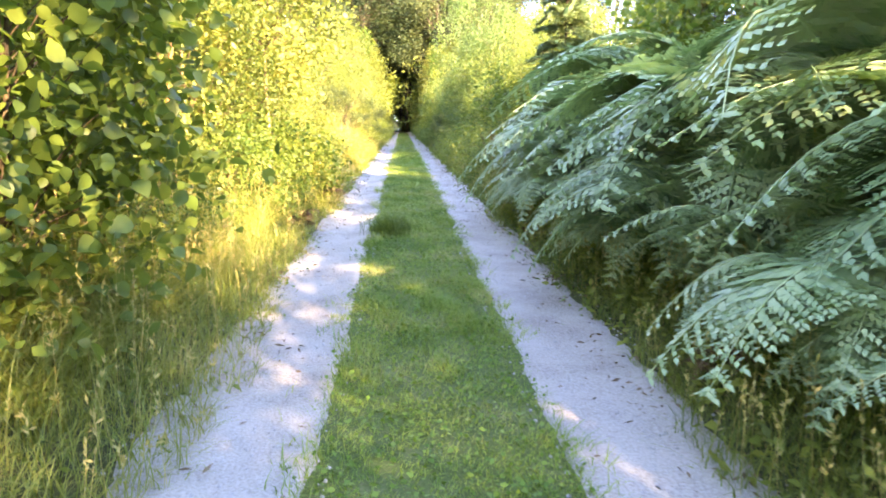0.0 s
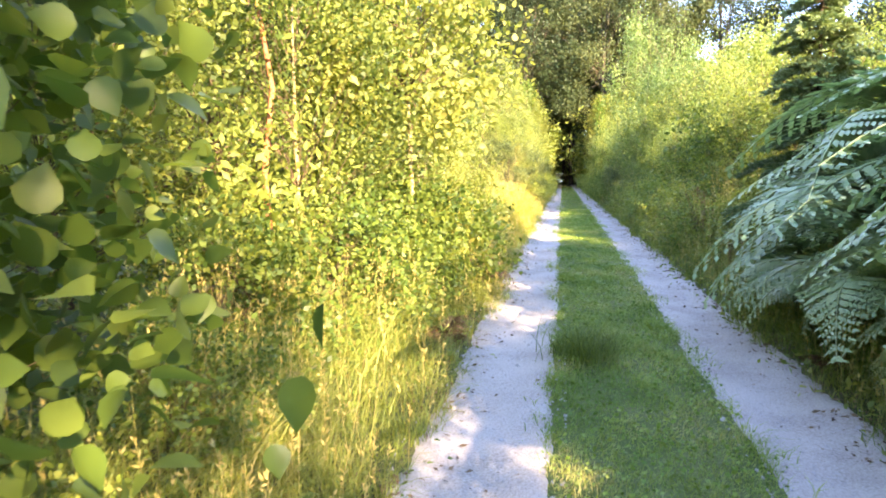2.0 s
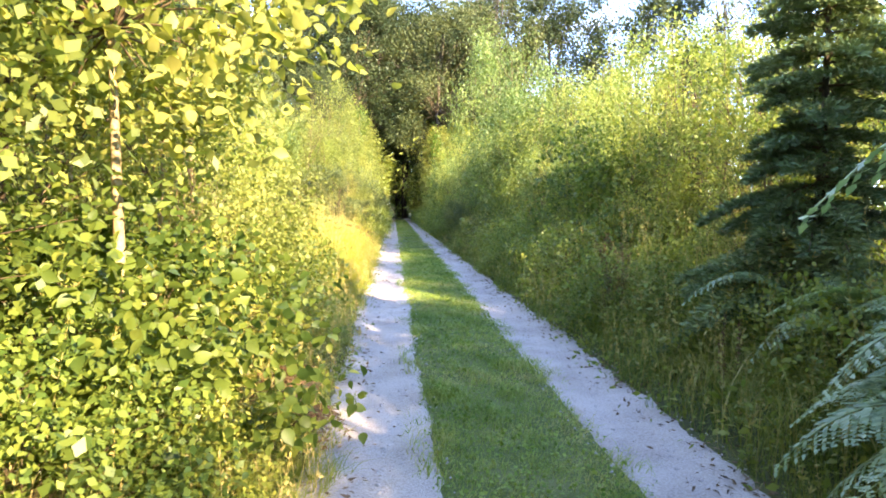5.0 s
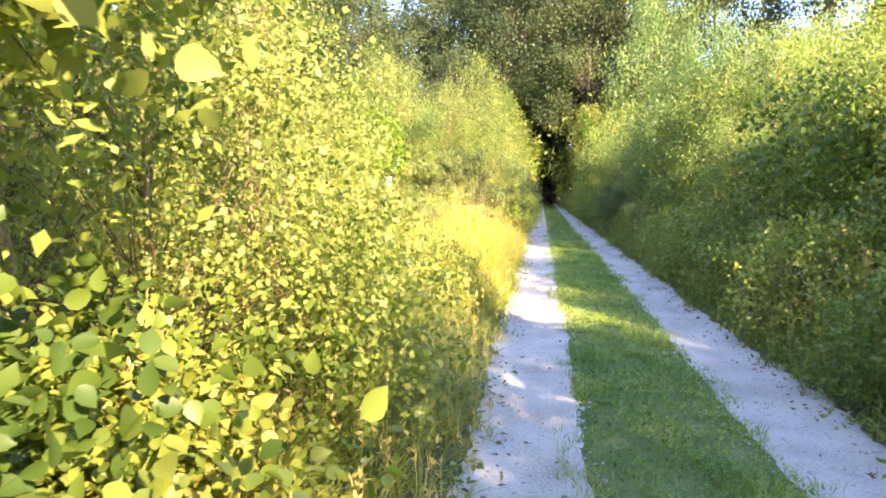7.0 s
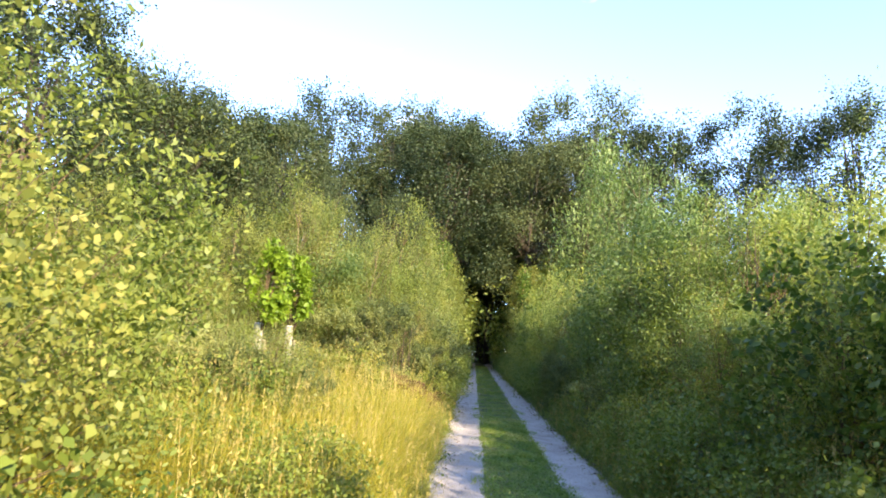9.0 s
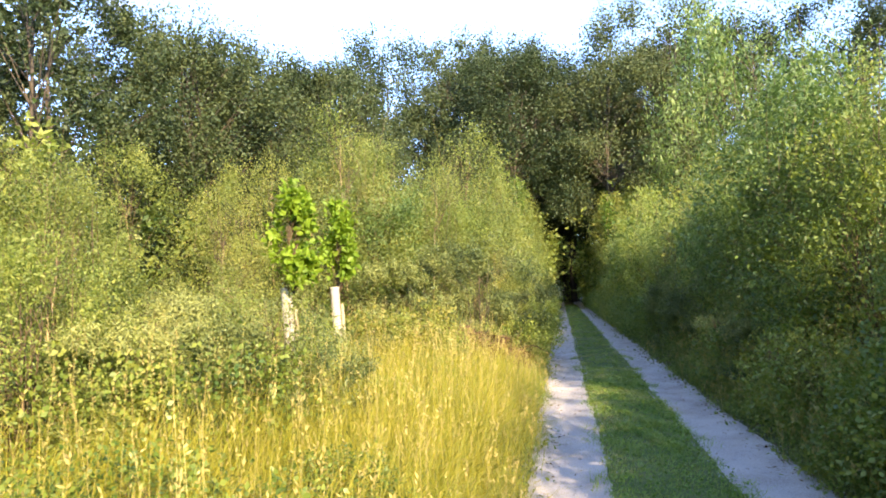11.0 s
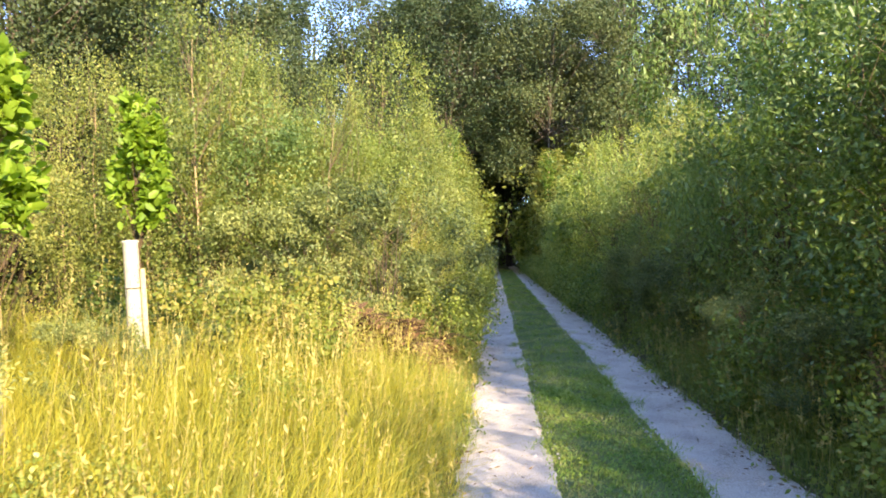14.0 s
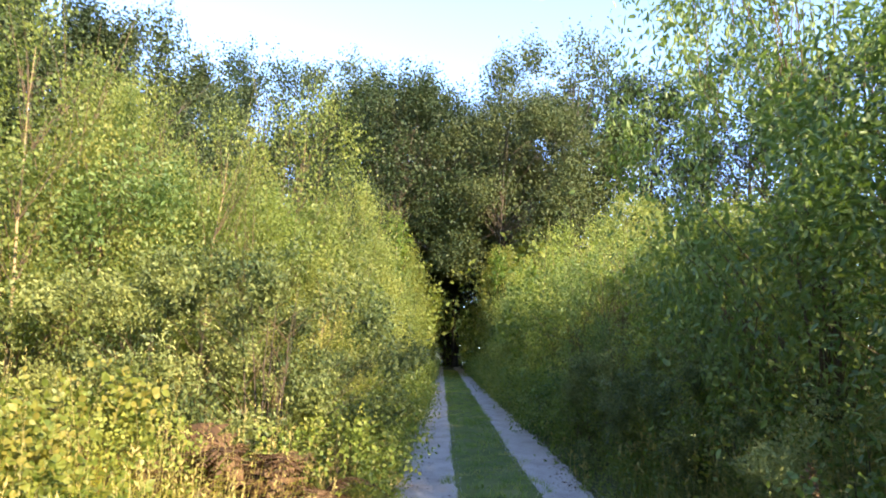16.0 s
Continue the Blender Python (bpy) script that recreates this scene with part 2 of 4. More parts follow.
def leaf_set(P, D, L, ratio, g, fold=0.12, fine=False):
    """Leaves at P that point along D, L long; ratio: width to length. fine: a rounded, folded, drooping blade of two halves."""
    n = len(P)
    D = unit(D)
    R = unit(np.cross(D, g.normal(size=(n, 3)) + np.array([0, 0, 1.1])))  # most leaves lie with a face to the sky
    N = np.cross(R, D)
    L = np.broadcast_to(L, n)[:, None]
    W = L * ratio
    if fine == 2:
        rows = [(0.0, 0.05), (0.10, 0.33), (0.34, 0.5), (0.60, 0.42), (0.82, 0.19), (1.0, 0.01)]
        a = []
        for u, w in rows:
            mid = P + D * L * u - N * L * 0.14 * u * u
            a += [mid - R * W * w + N * W * fold * w * 2, mid, mid + R * W * w + N * W * fold * w * 2]
        V = np.stack(a, 1).reshape(-1, 3)
        b = np.arange(n)[:, None] * 18
        F = np.concatenate([b + np.array([[3 * i + c, 3 * i + c + 1, 3 * i + c + 4, 3 * i + c + 3]]) for i in range(5) for c in (0, 1)])
        return V, F
    if not fine:
        V = np.stack([P, P + D * L * 0.42 + R * W * 0.5 + N * W * fold, P + D * L, P + D * L * 0.42 - R * W * 0.5 + N * W * fold], 1).reshape(-1, 3)
        return V, np.arange(4 * n).reshape(n, 4)
    drop = -N * L * 0.12
    a = [P, P + D * L * 0.28 + R * W * 0.5 + N * W * fold, P + D * L * 0.68 + R * W * 0.42 + N * W * fold + drop * 0.5, P + D * L + drop,
         P + D * L * 0.68 - R * W * 0.42 + N * W * fold + drop * 0.5, P + D * L * 0.28 - R * W * 0.5 + N * W * fold]
    V = np.stack(a, 1).reshape(-1, 3)
    b = np.arange(n)[:, None] * 6
    F = np.concatenate([b + np.array([[0, 1, 2, 3]]), b + np.array([[0, 3, 4, 5]])])
    return V, F


def blade_set(P, H, lean, width, g, segs=3):
    """Grass blades rooted at P, H long, bending over by lean."""
    n = len(P)
    a = g.uniform(0, 2 * np.pi, n)
    out = np.stack([np.cos(a), np.sin(a), np.zeros(n)], 1)
    side = np.stack([-np.sin(a + 0.6), np.cos(a + 0.6), np.zeros(n)], 1)
    V = []
    for i in range(segs + 1):
        s = i / segs
        c = P + out * (H * lean * s ** 2)[:, None] + np.array([0, 0, 1.0]) * (H * (s - 0.32 * lean * s ** 2.4))[:, None]
        w = (width * (1 - 0.88 * s ** 1.5))[:, None] * 0.5
        V += [c - side * w, c + side * w]
    V = np.stack(V, 1).reshape(-1, 3)
    k = 2 * (segs + 1)
    b = np.arange(n)[:, None] * k
    F = np.concatenate([b + np.array([[2 * i, 2 * i + 1, 2 * i + 3, 2 * i + 2]]) for i in range(segs)])
    return V, F


def ground_z(x, y):
    """The lie of the ground: two worn wheel tracks, a low crown between, banks beside them."""
    x, y = np.asarray(x, float), np.asarray(y, float)
    wob = 0.05 * np.sin(y * 0.9) + 0.04 * np.sin(y * 2.3 + 1)
    z = -0.035 * np.exp(-((np.abs(x - 0.02) - 0.86 + wob * 0.4) / 0.26) ** 2)
    z = z + 0.22 * np.clip((np.abs(x) - 1.35) / 1.6, 0, 1) ** 1.3
    return z + 0.012 * np.sin(x * 3.1 + y * 0.7) * np.cos(y * 1.3)


# ---- the ground and the track ----
def grid(name, xs, ys, zf, material, label, category):
    X, Y = np.meshgrid(xs, ys, indexing="xy")
    V = np.stack([X, Y, zf(X, Y)], -1).reshape(-1, 3)
    nx, ny = len(xs), len(ys)
    i, j = np.meshgrid(np.arange(ny - 1), np.arange(nx - 1), indexing="ij")
    F = np.stack([i * nx + j, i * nx + j + 1, (i + 1) * nx + j + 1, (i + 1) * nx + j], -1).reshape(-1, 4)
    return tagged(new(name, quads(name, V, F, material, True)), label, category, kind="structure")


grid("ground", np.concatenate([[-2500, -400, -90, -40, -20, -12, -8, -5], np.arange(-3.6, 3.61, 0.12), [5, 8, 12, 20, 40, 90, 400, 2500]]),
     np.concatenate([[-2500, -400, -90, -40, -20], np.arange(-10, 80, 0.35), [100, 140, 400, 2500]]),
     ground_z, M_SOIL, "dark earth with moss and leaf litter under the plants", "ground")


def rut(side):
    """One wheel track of pale gravel; its edge runs out unevenly under the grass."""
    xs = np.linspace(-0.48, 0.48, 33)
    ys = np.arange(-8, 92, 0.07)

    def zf(X, Y):
        e = 0.31 + 0.022 * np.sin(Y * 0.9 + side) + 0.014 * np.sin(Y * 4.9 + 2 * side) + 0.012 * np.sin(Y * 13.1 + side * 3) + 0.010 * np.sin(Y * 31 + X * 9)
        fall = np.clip((np.abs(X) - e) / 0.13, 0, 1.4)
        return ground_z(X + side * 0.86, Y) + 0.014 - 0.035 * fall + 0.004 * np.sin(X * 21 + Y * 3) * np.sin(Y * 5.3)
    ob = grid("road", xs, ys, zf, M_GRAVEL, "pale crushed limestone wheel track worn between grass", "track")
    ob.location.x = side * 0.86


rut(-1)
rut(1)
grid("ground", np.linspace(-0.6, 0.6, 13), np.arange(-8, 80, 0.35), lambda X, Y: ground_z(X, Y) + 0.006 - 0.02 * (np.abs(X) > 0.55), M_DUST, "dusty earth and crushed stone showing through the crown grass", "ground")


def worn(x, y):
    """Where the crown's grass is worn thin, 0 to 1."""
    w = np.sin(y * 1.7 + 1.3 * np.sin(x * 5)) * np.sin(y * 0.63 + x * 3.1 + 0.8) + 0.5 * np.sin(y * 5.1 + x * 8)
    return np.clip(w, 0, 1) * (0.1 + 0.55 * np.exp(-((y - 13.5) / 4.0) ** 2))


def pebbles(n, y0, y1, g):
    side = g.choice([-1, 1], n)
    off = g.normal(0, 0.22, n)
    off = np.clip(off, -0.42, 0.42)
    y = g.uniform(y0, y1, n)
    x = side * 0.86 + off
    P = np.stack([x, y, ground_z(x, y) + 0.012], 1)
    s = g.uniform(0.004, 0.010, n) * np.where(g.random(n) < 0.06, 1.9, 1.0)
    base = np.array([[-1, -1, -.5], [1, -1, -.5], [1, 1, -.5], [-1, 1, -.5], [-.6, -.6, .55], [.6, -.6, .55], [.6, .6, .55], [-.6, .6, .55]])
    a = g.uniform(0, 6.28, n)
    q = base[None] * g.uniform(0.6, 1.2, (n, 8, 3)) * s[:, None, None]
    V = np.stack([q[..., 0] * np.cos(a)[:, None] - q[..., 1] * np.sin(a)[:, None], q[..., 0] * np.sin(a)[:, None] + q[..., 1] * np.cos(a)[:, None], q[..., 2]], -1) + P[:, None]
    f = np.array([[4, 5, 6, 7], [0, 1, 5, 4], [1, 2, 6, 5], [2, 3, 7, 6], [3, 0, 4, 7]])
    F = (np.arange(n)[:, None, None] * 8 + f[None]).reshape(-1, 4)
    return V.reshape(-1, 3), F


V, F = pebbles(16000, -1, 40, rng)
tagged(new("gravel", quads("gravel", V, F, M_STONE)), "loose grey and white chippings on the wheel tracks", "gravel", kind="stuff")


# ---- grass ----
def stuff(name, V, F, material, label, category):
    return tagged(new(name, quads(name, V, F, material)), label, category, kind="stuff")


def strewn(n, x0, x1, y0, y1, g, clump=0.0):
    """n points on the ground, gathered into tufts of that radius."""
    if clump:
        k = max(1, n // 14)
        c = np.stack([g.uniform(x0, x1, k), g.uniform(y0, y1, k)], 1)
        p = c[g.integers(0, k, n)] + g.normal(0, clump, (n, 2))
    else:
        p = np.stack([g.uniform(x0, x1, n), g.uniform(y0, y1, n)], 1)
    return np.column_stack([p, ground_z(p[:, 0], p[:, 1]) - 0.01])


def turf():
    out = []
    for n, y0, y1, h in ((66000, -1, 12, 0.06), (46000, 12, 30, 0.06), (22000, 30, 78, 0.08)):
        P = strewn(n, -0.56, 0.56, y0, y1, rng, 0.06)
        edge = 0.53 + 0.03 * np.sin(P[:, 1] * 1.1) + 0.02 * np.sin(P[:, 1] * 5.7 + 1) + 0.05 * rng.random(len(P)) ** 2
        P = P[(np.abs(P[:, 0]) < edge) & (rng.random(len(P)) > 0.85 * worn(P[:, 0], P[:, 1]))]
        m = len(P)
        H = rng.uniform(0.5, 1.5, m) * h * (0.75 + 0.8 * np.clip(np.sin(P[:, 1] * 3.3 + 2 * np.sin(P[:, 0] * 4)) * np.sin(P[:, 0] * 7 + P[:, 1] * 1.7), 0, 1))
        out.append(blade_set(P, H, rng.uniform(0.3, 1.2, m), np.full(m, 0.0055 if y0 < 12 else 0.009), rng, 2))
    return merge(out)


V, F = turf()
stuff("grass", V, F, M_TURF, "short green trodden grass on the crown between wheel tracks", "grass")

P = strewn(21000, -0.56, 0.56, -1, 28, rng, 0.11)
P = P[(np.abs(P[:, 0]) < 0.53 + 0.05 * rng.random(len(P))) & (rng.random(len(P)) > worn(P[:, 0], P[:, 1]))]
P[:, 2] += rng.uniform(0.015, 0.075, len(P))
D = rng.normal(size=(len(P), 3)) * (1, 1, 0.3)
V, F = leaf_set(P, D, rng.uniform(0.014, 0.036, len(P)), 0.7, rng)
stuff("clover", V, F, M_TURF, "small clover and plantain leaves among the short grass", "clover")

# the rank tuft on the crown
P = np.column_stack([rng.normal(-0.27, 0.12, 800), rng.normal(7.45, 0.2, 800), np.zeros(800)])
V, F = blade_set(P, rng.uniform(0.14, 0.36, 800), rng.uniform(0.3, 1.1, 800), np.full(800, 0.006), rng)
tagged(new("grass_tuft", quads("grass_tuft", V, F, M_HERB)), "rank dark green tuft in the crown of the track", "grass tuft", kind="stuff")


def creep(y, side):
    """How far the verge has crept over the gravel."""
    if side > 0:
        return 0.13 * np.exp(-((y - 0.6) / 1.6) ** 2) + 0.06 * np.exp(-((y - 8.6) / 0.5) ** 2)
    return 0.20 / (1 + np.exp((y - 4.3) * 2.2)) + 0.12 * np.exp(-((y - 10.4) / 0.8) ** 2)


def verge(side):
    """Long grass along one side, taller away from the track."""
    out, heads = [], []
    for n, y0, y1, wd in ((24000, -1.5, 10, 0.006), (26000, 10, 30, 0.008), (12000, 30, 68, 0.014)):
        P = strewn(n if side < 0 else int(n * 1.25), 0.92, 2.7 if side < 0 else 3.2, y0, y1, rng, 0.10)
        edge = 1.17 + 0.05 * np.sin(P[:, 1] * 1.9 + side) + 0.04 * np.sin(P[:, 1] * 6.1) + 0.025 * np.sin(P[:, 1] * 14.3 + side) - creep(P[:, 1], side)
        keep = P[:, 0] > edge
        P = P[keep]
        d = np.clip((P[:, 0] - edge[keep] + 0.02) / 1.1, 0, 1)
        H = (0.12 + (0.42 if side < 0 else 0.58) * d ** 0.8) * rng.uniform(0.45, 1.4, len(P))
        P[:, 0] *= side
        out.append(blade_set(P, H, rng.uniform(0.35, 1.5, len(P)), np.full(len(P), wd) * rng.uniform(0.6, 1.3, len(P)), rng))
        k = rng.random(len(P)) < (0.05 if side < 0 else 0.07)
        heads.append(stems(P[k], H[k] * 1.35 + 0.1, wd))
    V, F = merge(out)
    stuff("long_grass", V, F, M_VERGE, "long uncut green and straw grass on the verge", "grass")
    V, F = merge(heads)
    stuff("seed_heads", V, F, M_SEED, "dry straw-coloured grass stems and seed heads", "grass")


def stems(P, H, wd):
    """Flowering stems with a loose head."""
    n = len(P)
    a = rng.uniform(0, 6.28, n)
    tip = P + np.stack([np.cos(a) * H * 0.22, np.sin(a) * H * 0.22, H], 1)
    side = np.stack([np.cos(a + 1.3), np.sin(a + 1.3), np.zeros(n)], 1) * wd * 0.22
    V1 = np.stack([P - side, P + side, tip + side * 0.6, tip - side * 0.6], 1).reshape(-1, 3)
    F1 = np.arange(4 * n).reshape(n, 4)
    s = np.repeat(np.arange(n), 9)
    u = rng.uniform(0.74, 1.02, len(s))[:, None]
    Q = P[s] + (tip - P)[s] * u
    D = rng.normal(size=(len(s), 3)) * 0.5 + np.array([0, 0, 0.8])
    V2, F2 = leaf_set(Q, D, rng.uniform(0.02, 0.045, len(s)) * (wd / 0.007), 0.28, rng)
    return merge([(V1, F1), (V2, F2)])


verge(-1)
verge(1)

# long arching blades that hang out of both banks
for side, n, y0, y1 in ((1, 4600, 7.5, 31), (-1, 2600, 0.5, 12)):
    P = strewn(n, 1.5, 2.8, y0, y1, rng, 0.07)
    P = P[P[:, 0] > (1.38 if side > 0 else 1.6)]
    n = len(P)
    P[:, 0] *= side
    V, F = blade_set(P, rng.uniform(0.45, 1.0 if side > 0 else 0.72, n), rng.uniform(0.5, 1.4 if side > 0 else 0.95, n), rng.uniform(0.005, 0.011, n), rng, 5)
    stuff("arching_grass", V, F, M_VERGE, "long pale arching grass blades hanging out of the bank", "grass")

# tufts that lean over the rut edges
P = strewn(9000, 0.50, 0.66, -1, 34, rng, 0.035)
P[:, 0] *= rng.choice([-1, 1], len(P))
P = P[np.sin(P[:, 1] * 2.9 + P[:, 0] * 6) + 0.6 * np.sin(P[:, 1] * 7.7) > 0.25]
V, F = blade_set(P, rng.uniform(0.05, 0.13, len(P)), rng.uniform(0.5, 1.3, len(P)), np.full(len(P), 0.006), rng, 2)
stuff("edge_grass", V, F, M_TURF, "ragged green tufts leaning over the gravel's edge", "grass")

# leafy weeds among the long grass
for side in (-1, 1):
    P = strewn(15000 if side < 0 else 24000, 1.2, 2.9, -1, 34, rng, 0.13)
    P[:, 2] += rng.uniform(0.03, 0.42 if side < 0 else 0.85, len(P)) * np.clip((P[:, 0] - 1.1) / 0.8, 0.15, 1)
    P[:, 0] *= side
    V, F = leaf_set(P, rng.normal(size=(len(P), 3)) * (1, 1, 0.5), rng.uniform(0.025, 0.065 if side < 0 else 0.08, len(P)), 0.55, rng)
    stuff("weeds", V, F, M_HERB, "small leafy weeds growing through the verge grass", "weeds")


def clearing():
    out, heads = [], []
    for n, x0, x1, y0, y1, wd in ((18000, -3.4, -1.35, 16.5, 26.9, 0.0052), (30000, -9.5, -3.0, 16.5, 29, 0.0068)):
        P = strewn(n, x0, x1, y0, y1, rng, 0.13)
        H = rng.uniform(0.5, 1.15, len(P)) * np.clip((-P[:, 0] - 1.0) / 0.7, 0.35, 1)
        out.append(blade_set(P, H, rng.uniform(0.2, 1.3, len(P)), np.full(len(P), wd) * rng.uniform(0.6, 1.3, len(P)), rng))
        k = rng.random(len(P)) < 0.035
        heads.append(stems(P[k], H[k] * 1.2 + 0.08, wd * 0.8))
    V, F = merge(out)
    stuff("golden_grass", V, F, M_GOLD, "tall sunlit golden grass in a small clearing", "grass")
    V, F = merge(heads)
    stuff("seed_heads", V, F, M_SEED, "dry straw-coloured grass stems and seed heads", "grass")


clearing()


# ---- trees and shrubs ----
def limb_points(a, b, bow, g, n=5, wob=0.012):
    s = np.linspace(0, 1, n)[:, None]
    return a + (b - a) * s + np.array(bow) * (s * (1 - s)) * 4 + g.normal(0, wob, (n, 3)) * np.linalg.norm(b - a) * (s > 0) * (s < 1)


def plant(name, seed, height, spread, stems_n, twigs, per_twig, leaf, ratio, m_leaf, m_bark, label, category,
          low=0.12, rise=0.5, twig_len=0.45, top=0.55, base=0.05, fine=False, lump=0.35, droop=0.0, scatter=1.0, sides=5, clumps=0, limb=0.32, shoots=0):
    """A shrub or tree: stems from the foot, limbs to the outer crown, twigs with leaves along them. low: where leaves begin; top: the crown's widest height; both in parts of the height."""
    g = np.random.default_rng(seed)
    root = tagged(new(name), label, category)
    wood = []
    stem_paths = []
    heart = [(g.uniform(0, 6.28), g.uniform(low, 0.97), math.sqrt(g.uniform(0.3, 1.0))) for _ in range(clumps)]
    for i in range(stems_n):
        a = g.uniform(0, 6.28)
        r = spread * (0.32 if stems_n > 1 else 0.05) * g.uniform(0.4, 1.1)
        foot = np.array([math.cos(a) * base * 2 * (stems_n > 1), math.sin(a) * base * 2 * (stems_n > 1), -0.08])
        tip = np.array([math.cos(a) * r, math.sin(a) * r, height * g.uniform(0.78, 0.97)])
        pts = limb_points(foot, tip, (g.normal(0, 0.04) * height * 0.3, g.normal(0, 0.04) * height * 0.3, 0), g, 8, 0.004)
        V, F = tube(pts, np.linspace(base, base * 0.12, 8), sides + 1)
        part("trunk" if stems_n == 1 else "stem", quads("stem", V, F, m_bark, True), root)
        stem_paths.append(pts)
    blobs = g.normal(size=(7, 3))
    blobs = unit(blobs)
    P, D, L = [], [], []
    for k in range(twigs):
        d = unit(g.normal(size=3))
        h = g.uniform(low, 1.0) ** 0.9
        prof = math.sqrt(max(0.02, 1 - ((h - top) / (1.02 - top if h > top else top + 0.12)) ** 2))
        az, out_r = g.uniform(0, 6.28), math.sqrt(g.uniform(0.12, 1.0))
        if clumps and k % 6:
            ca, ch, cr = heart[g.integers(clumps)]
            az, h, out_r = ca + g.normal(0, 0.12), float(np.clip(ch + g.normal(0, 0.032), low, 1.0)), cr * g.uniform(0.85, 1.08)
            prof = math.sqrt(max(0.02, 1 - ((h - top) / (1.02 - top if h > top else top + 0.12)) ** 2))
        rad = spread * prof * out_r * (1 + lump * float(np.max(blobs @ np.array([math.cos(az), math.sin(az), h * 2 - 1])) - 0.6))
        tip = np.array([math.cos(az) * rad, math.sin(az) * rad, h * height])
        path = stem_paths[g.integers(stems_n)]
        j = int(np.clip((h - 0.12 - rise * rad / height) * 8, 4 if low > 0.3 else 1, 6))
        st = path[j]
        if k % max(1, twigs // 70) == 0:
            pts = limb_points(st, tip, (0, 0, 0.06 * np.linalg.norm(tip - st)), g, 4)
            wood.append(tube(pts, np.linspace(base * limb * (0.5 if height > 15 else 1.0), base * 0.05, 4), 4))
        out = unit(tip - np.array([0, 0, tip[2] * 0.75]) + g.normal(0, 0.25, 3) * rad)
        way = unit(out * (1 - rise) + np.array([0, 0, rise - droop]) + g.normal(0, 0.3, 3))
        tl = twig_len * g.uniform(0.5, 1.3)
        s = g.uniform(-0.25, 1, per_twig)[:, None]
        P.append(tip + way * tl * s + g.normal(0, 0.09 * scatter * twig_len / 0.45, (per_twig, 3)) - np.array([0, 0, droop * 0.5]) * s ** 2 * tl)
        D.append(way * 0.5 + g.normal(0, 0.75, (per_twig, 3)) - np.array([0, 0, 0.25 + droop]))
        L.append(leaf * g.uniform(0.55, 1.25, per_twig))
    for k in range(shoots):
        az, rr, h = g.uniform(0, 6.28), spread * math.sqrt(g.uniform(0, 0.5)), g.uniform(0.72, 0.95)
        foot = np.array([math.cos(az) * rr, math.sin(az) * rr, h * height])
        way = unit(np.array([0, 0, 1.0]) + g.normal(0, 0.16, 3))
        sl = height * g.uniform(0.12, 0.24)
        wood.append(tube(np.stack([foot - way * sl * 0.6, foot + way * sl * 0.3, foot + way * sl]), [0.006, 0.004, 0.002], 4))
        n = 34
        s = g.uniform(-0.5, 1, n)[:, None]
        P.append(foot + way * sl * s + g.normal(0, 0.02, (n, 3)))
        D.append(way * 0.6 + g.normal(0, 0.8, (n, 3)))
        L.append(leaf * g.uniform(0.6, 1.2, n) * (1.1 - 0.5 * np.clip(s[:, 0], 0, 1)))
    P, D, L = np.concatenate(P), np.concatenate(D), np.concatenate(L)
    P[:, 2] = np.maximum(P[:, 2], 0.04)
    V, F = leaf_set(P, D, L, ratio, g, fine=fine)
    part("crown", quads("crown", V, F, m_leaf), root)
    V, F = merge(wood)
    tagged(part("branchwork", quads("branchwork", V, F, M_BARK if height > 15 else M_TWIG, True), root), kind="stuff")
    return root


class Kind:
    """One plant built once and set out many times; variants take turns."""

    def __init__(self, group, *makers):
        self.group, self.makers, self.made, self.n = group, makers, {}, 0

    def put(self, x, y, size=1.0, turn=None, tall=1.0, sink=0.0):
        i = self.n % len(self.makers)
        self.n += 1
        g = np.random.default_rng(1000 + self.n * 17 + int(abs(x) * 100))
        turn = g.uniform(0, 360) if turn is None else turn
        m = pose(x, y, float(ground_z(x, y)) - sink, g.normal(0, 2.0), g.normal(0, 2.0), turn) @ Matrix.Diagonal((size, size, size * tall, 1))
        if i not in self.made:
            self.made[i] = self.makers[i]()
            self.made[i].matrix_basis = m
            tagged(self.made[i], group=self.group)
            return self.made[i]
        o = copy_thing(self.made[i], Matrix.Identity(4))
        o.matrix_basis = m
        return o


def birch(seed):
    return lambda: plant("birch_sapling", seed, 4.4, 1.15, 1, 380, 36, 0.050, 0.70, M_BIRCH, M_PALE, "young birch with small yellow-green leaves on thin twigs", "birch",
                         0.10, 0.55, 0.5, 0.35, 0.03, droop=0.1, lump=0.3, clumps=30, limb=0.2, shoots=10)


def sallow(seed):
    return lambda: plant("sallow_bush", seed, 3.8, 1.55, 6, 440, 34, 0.072, 0.44, M_SALLOW, M_TWIG, "bushy green sallow with upright leafy shoots", "bush",
                         0.04, 0.75, 0.6, 0.5, 0.03, lump=0.5, clumps=24, shoots=16)


def hazel(seed):
    return lambda: plant("hazel_bush", seed, 3.6, 1.35, 5, 230, 12, 0.11, 0.85, M_HAZEL, M_TWIG, "dark green hazel with broad rounded leaves", "bush",
                         0.14, 0.4, 0.45, 0.55, 0.025, fine=2, lump=0.3)


def full_hazel(seed):
    return lambda: plant("hazel_bush", seed, 3.4, 1.2, 7, 700, 15, 0.088, 0.86, M_HAZEL, M_TWIG, "shady hazel with broad dark leaves leaning over the verge", "bush",
                         0.08, 0.35, 0.42, 0.55, 0.022, fine=2, lump=0.35)


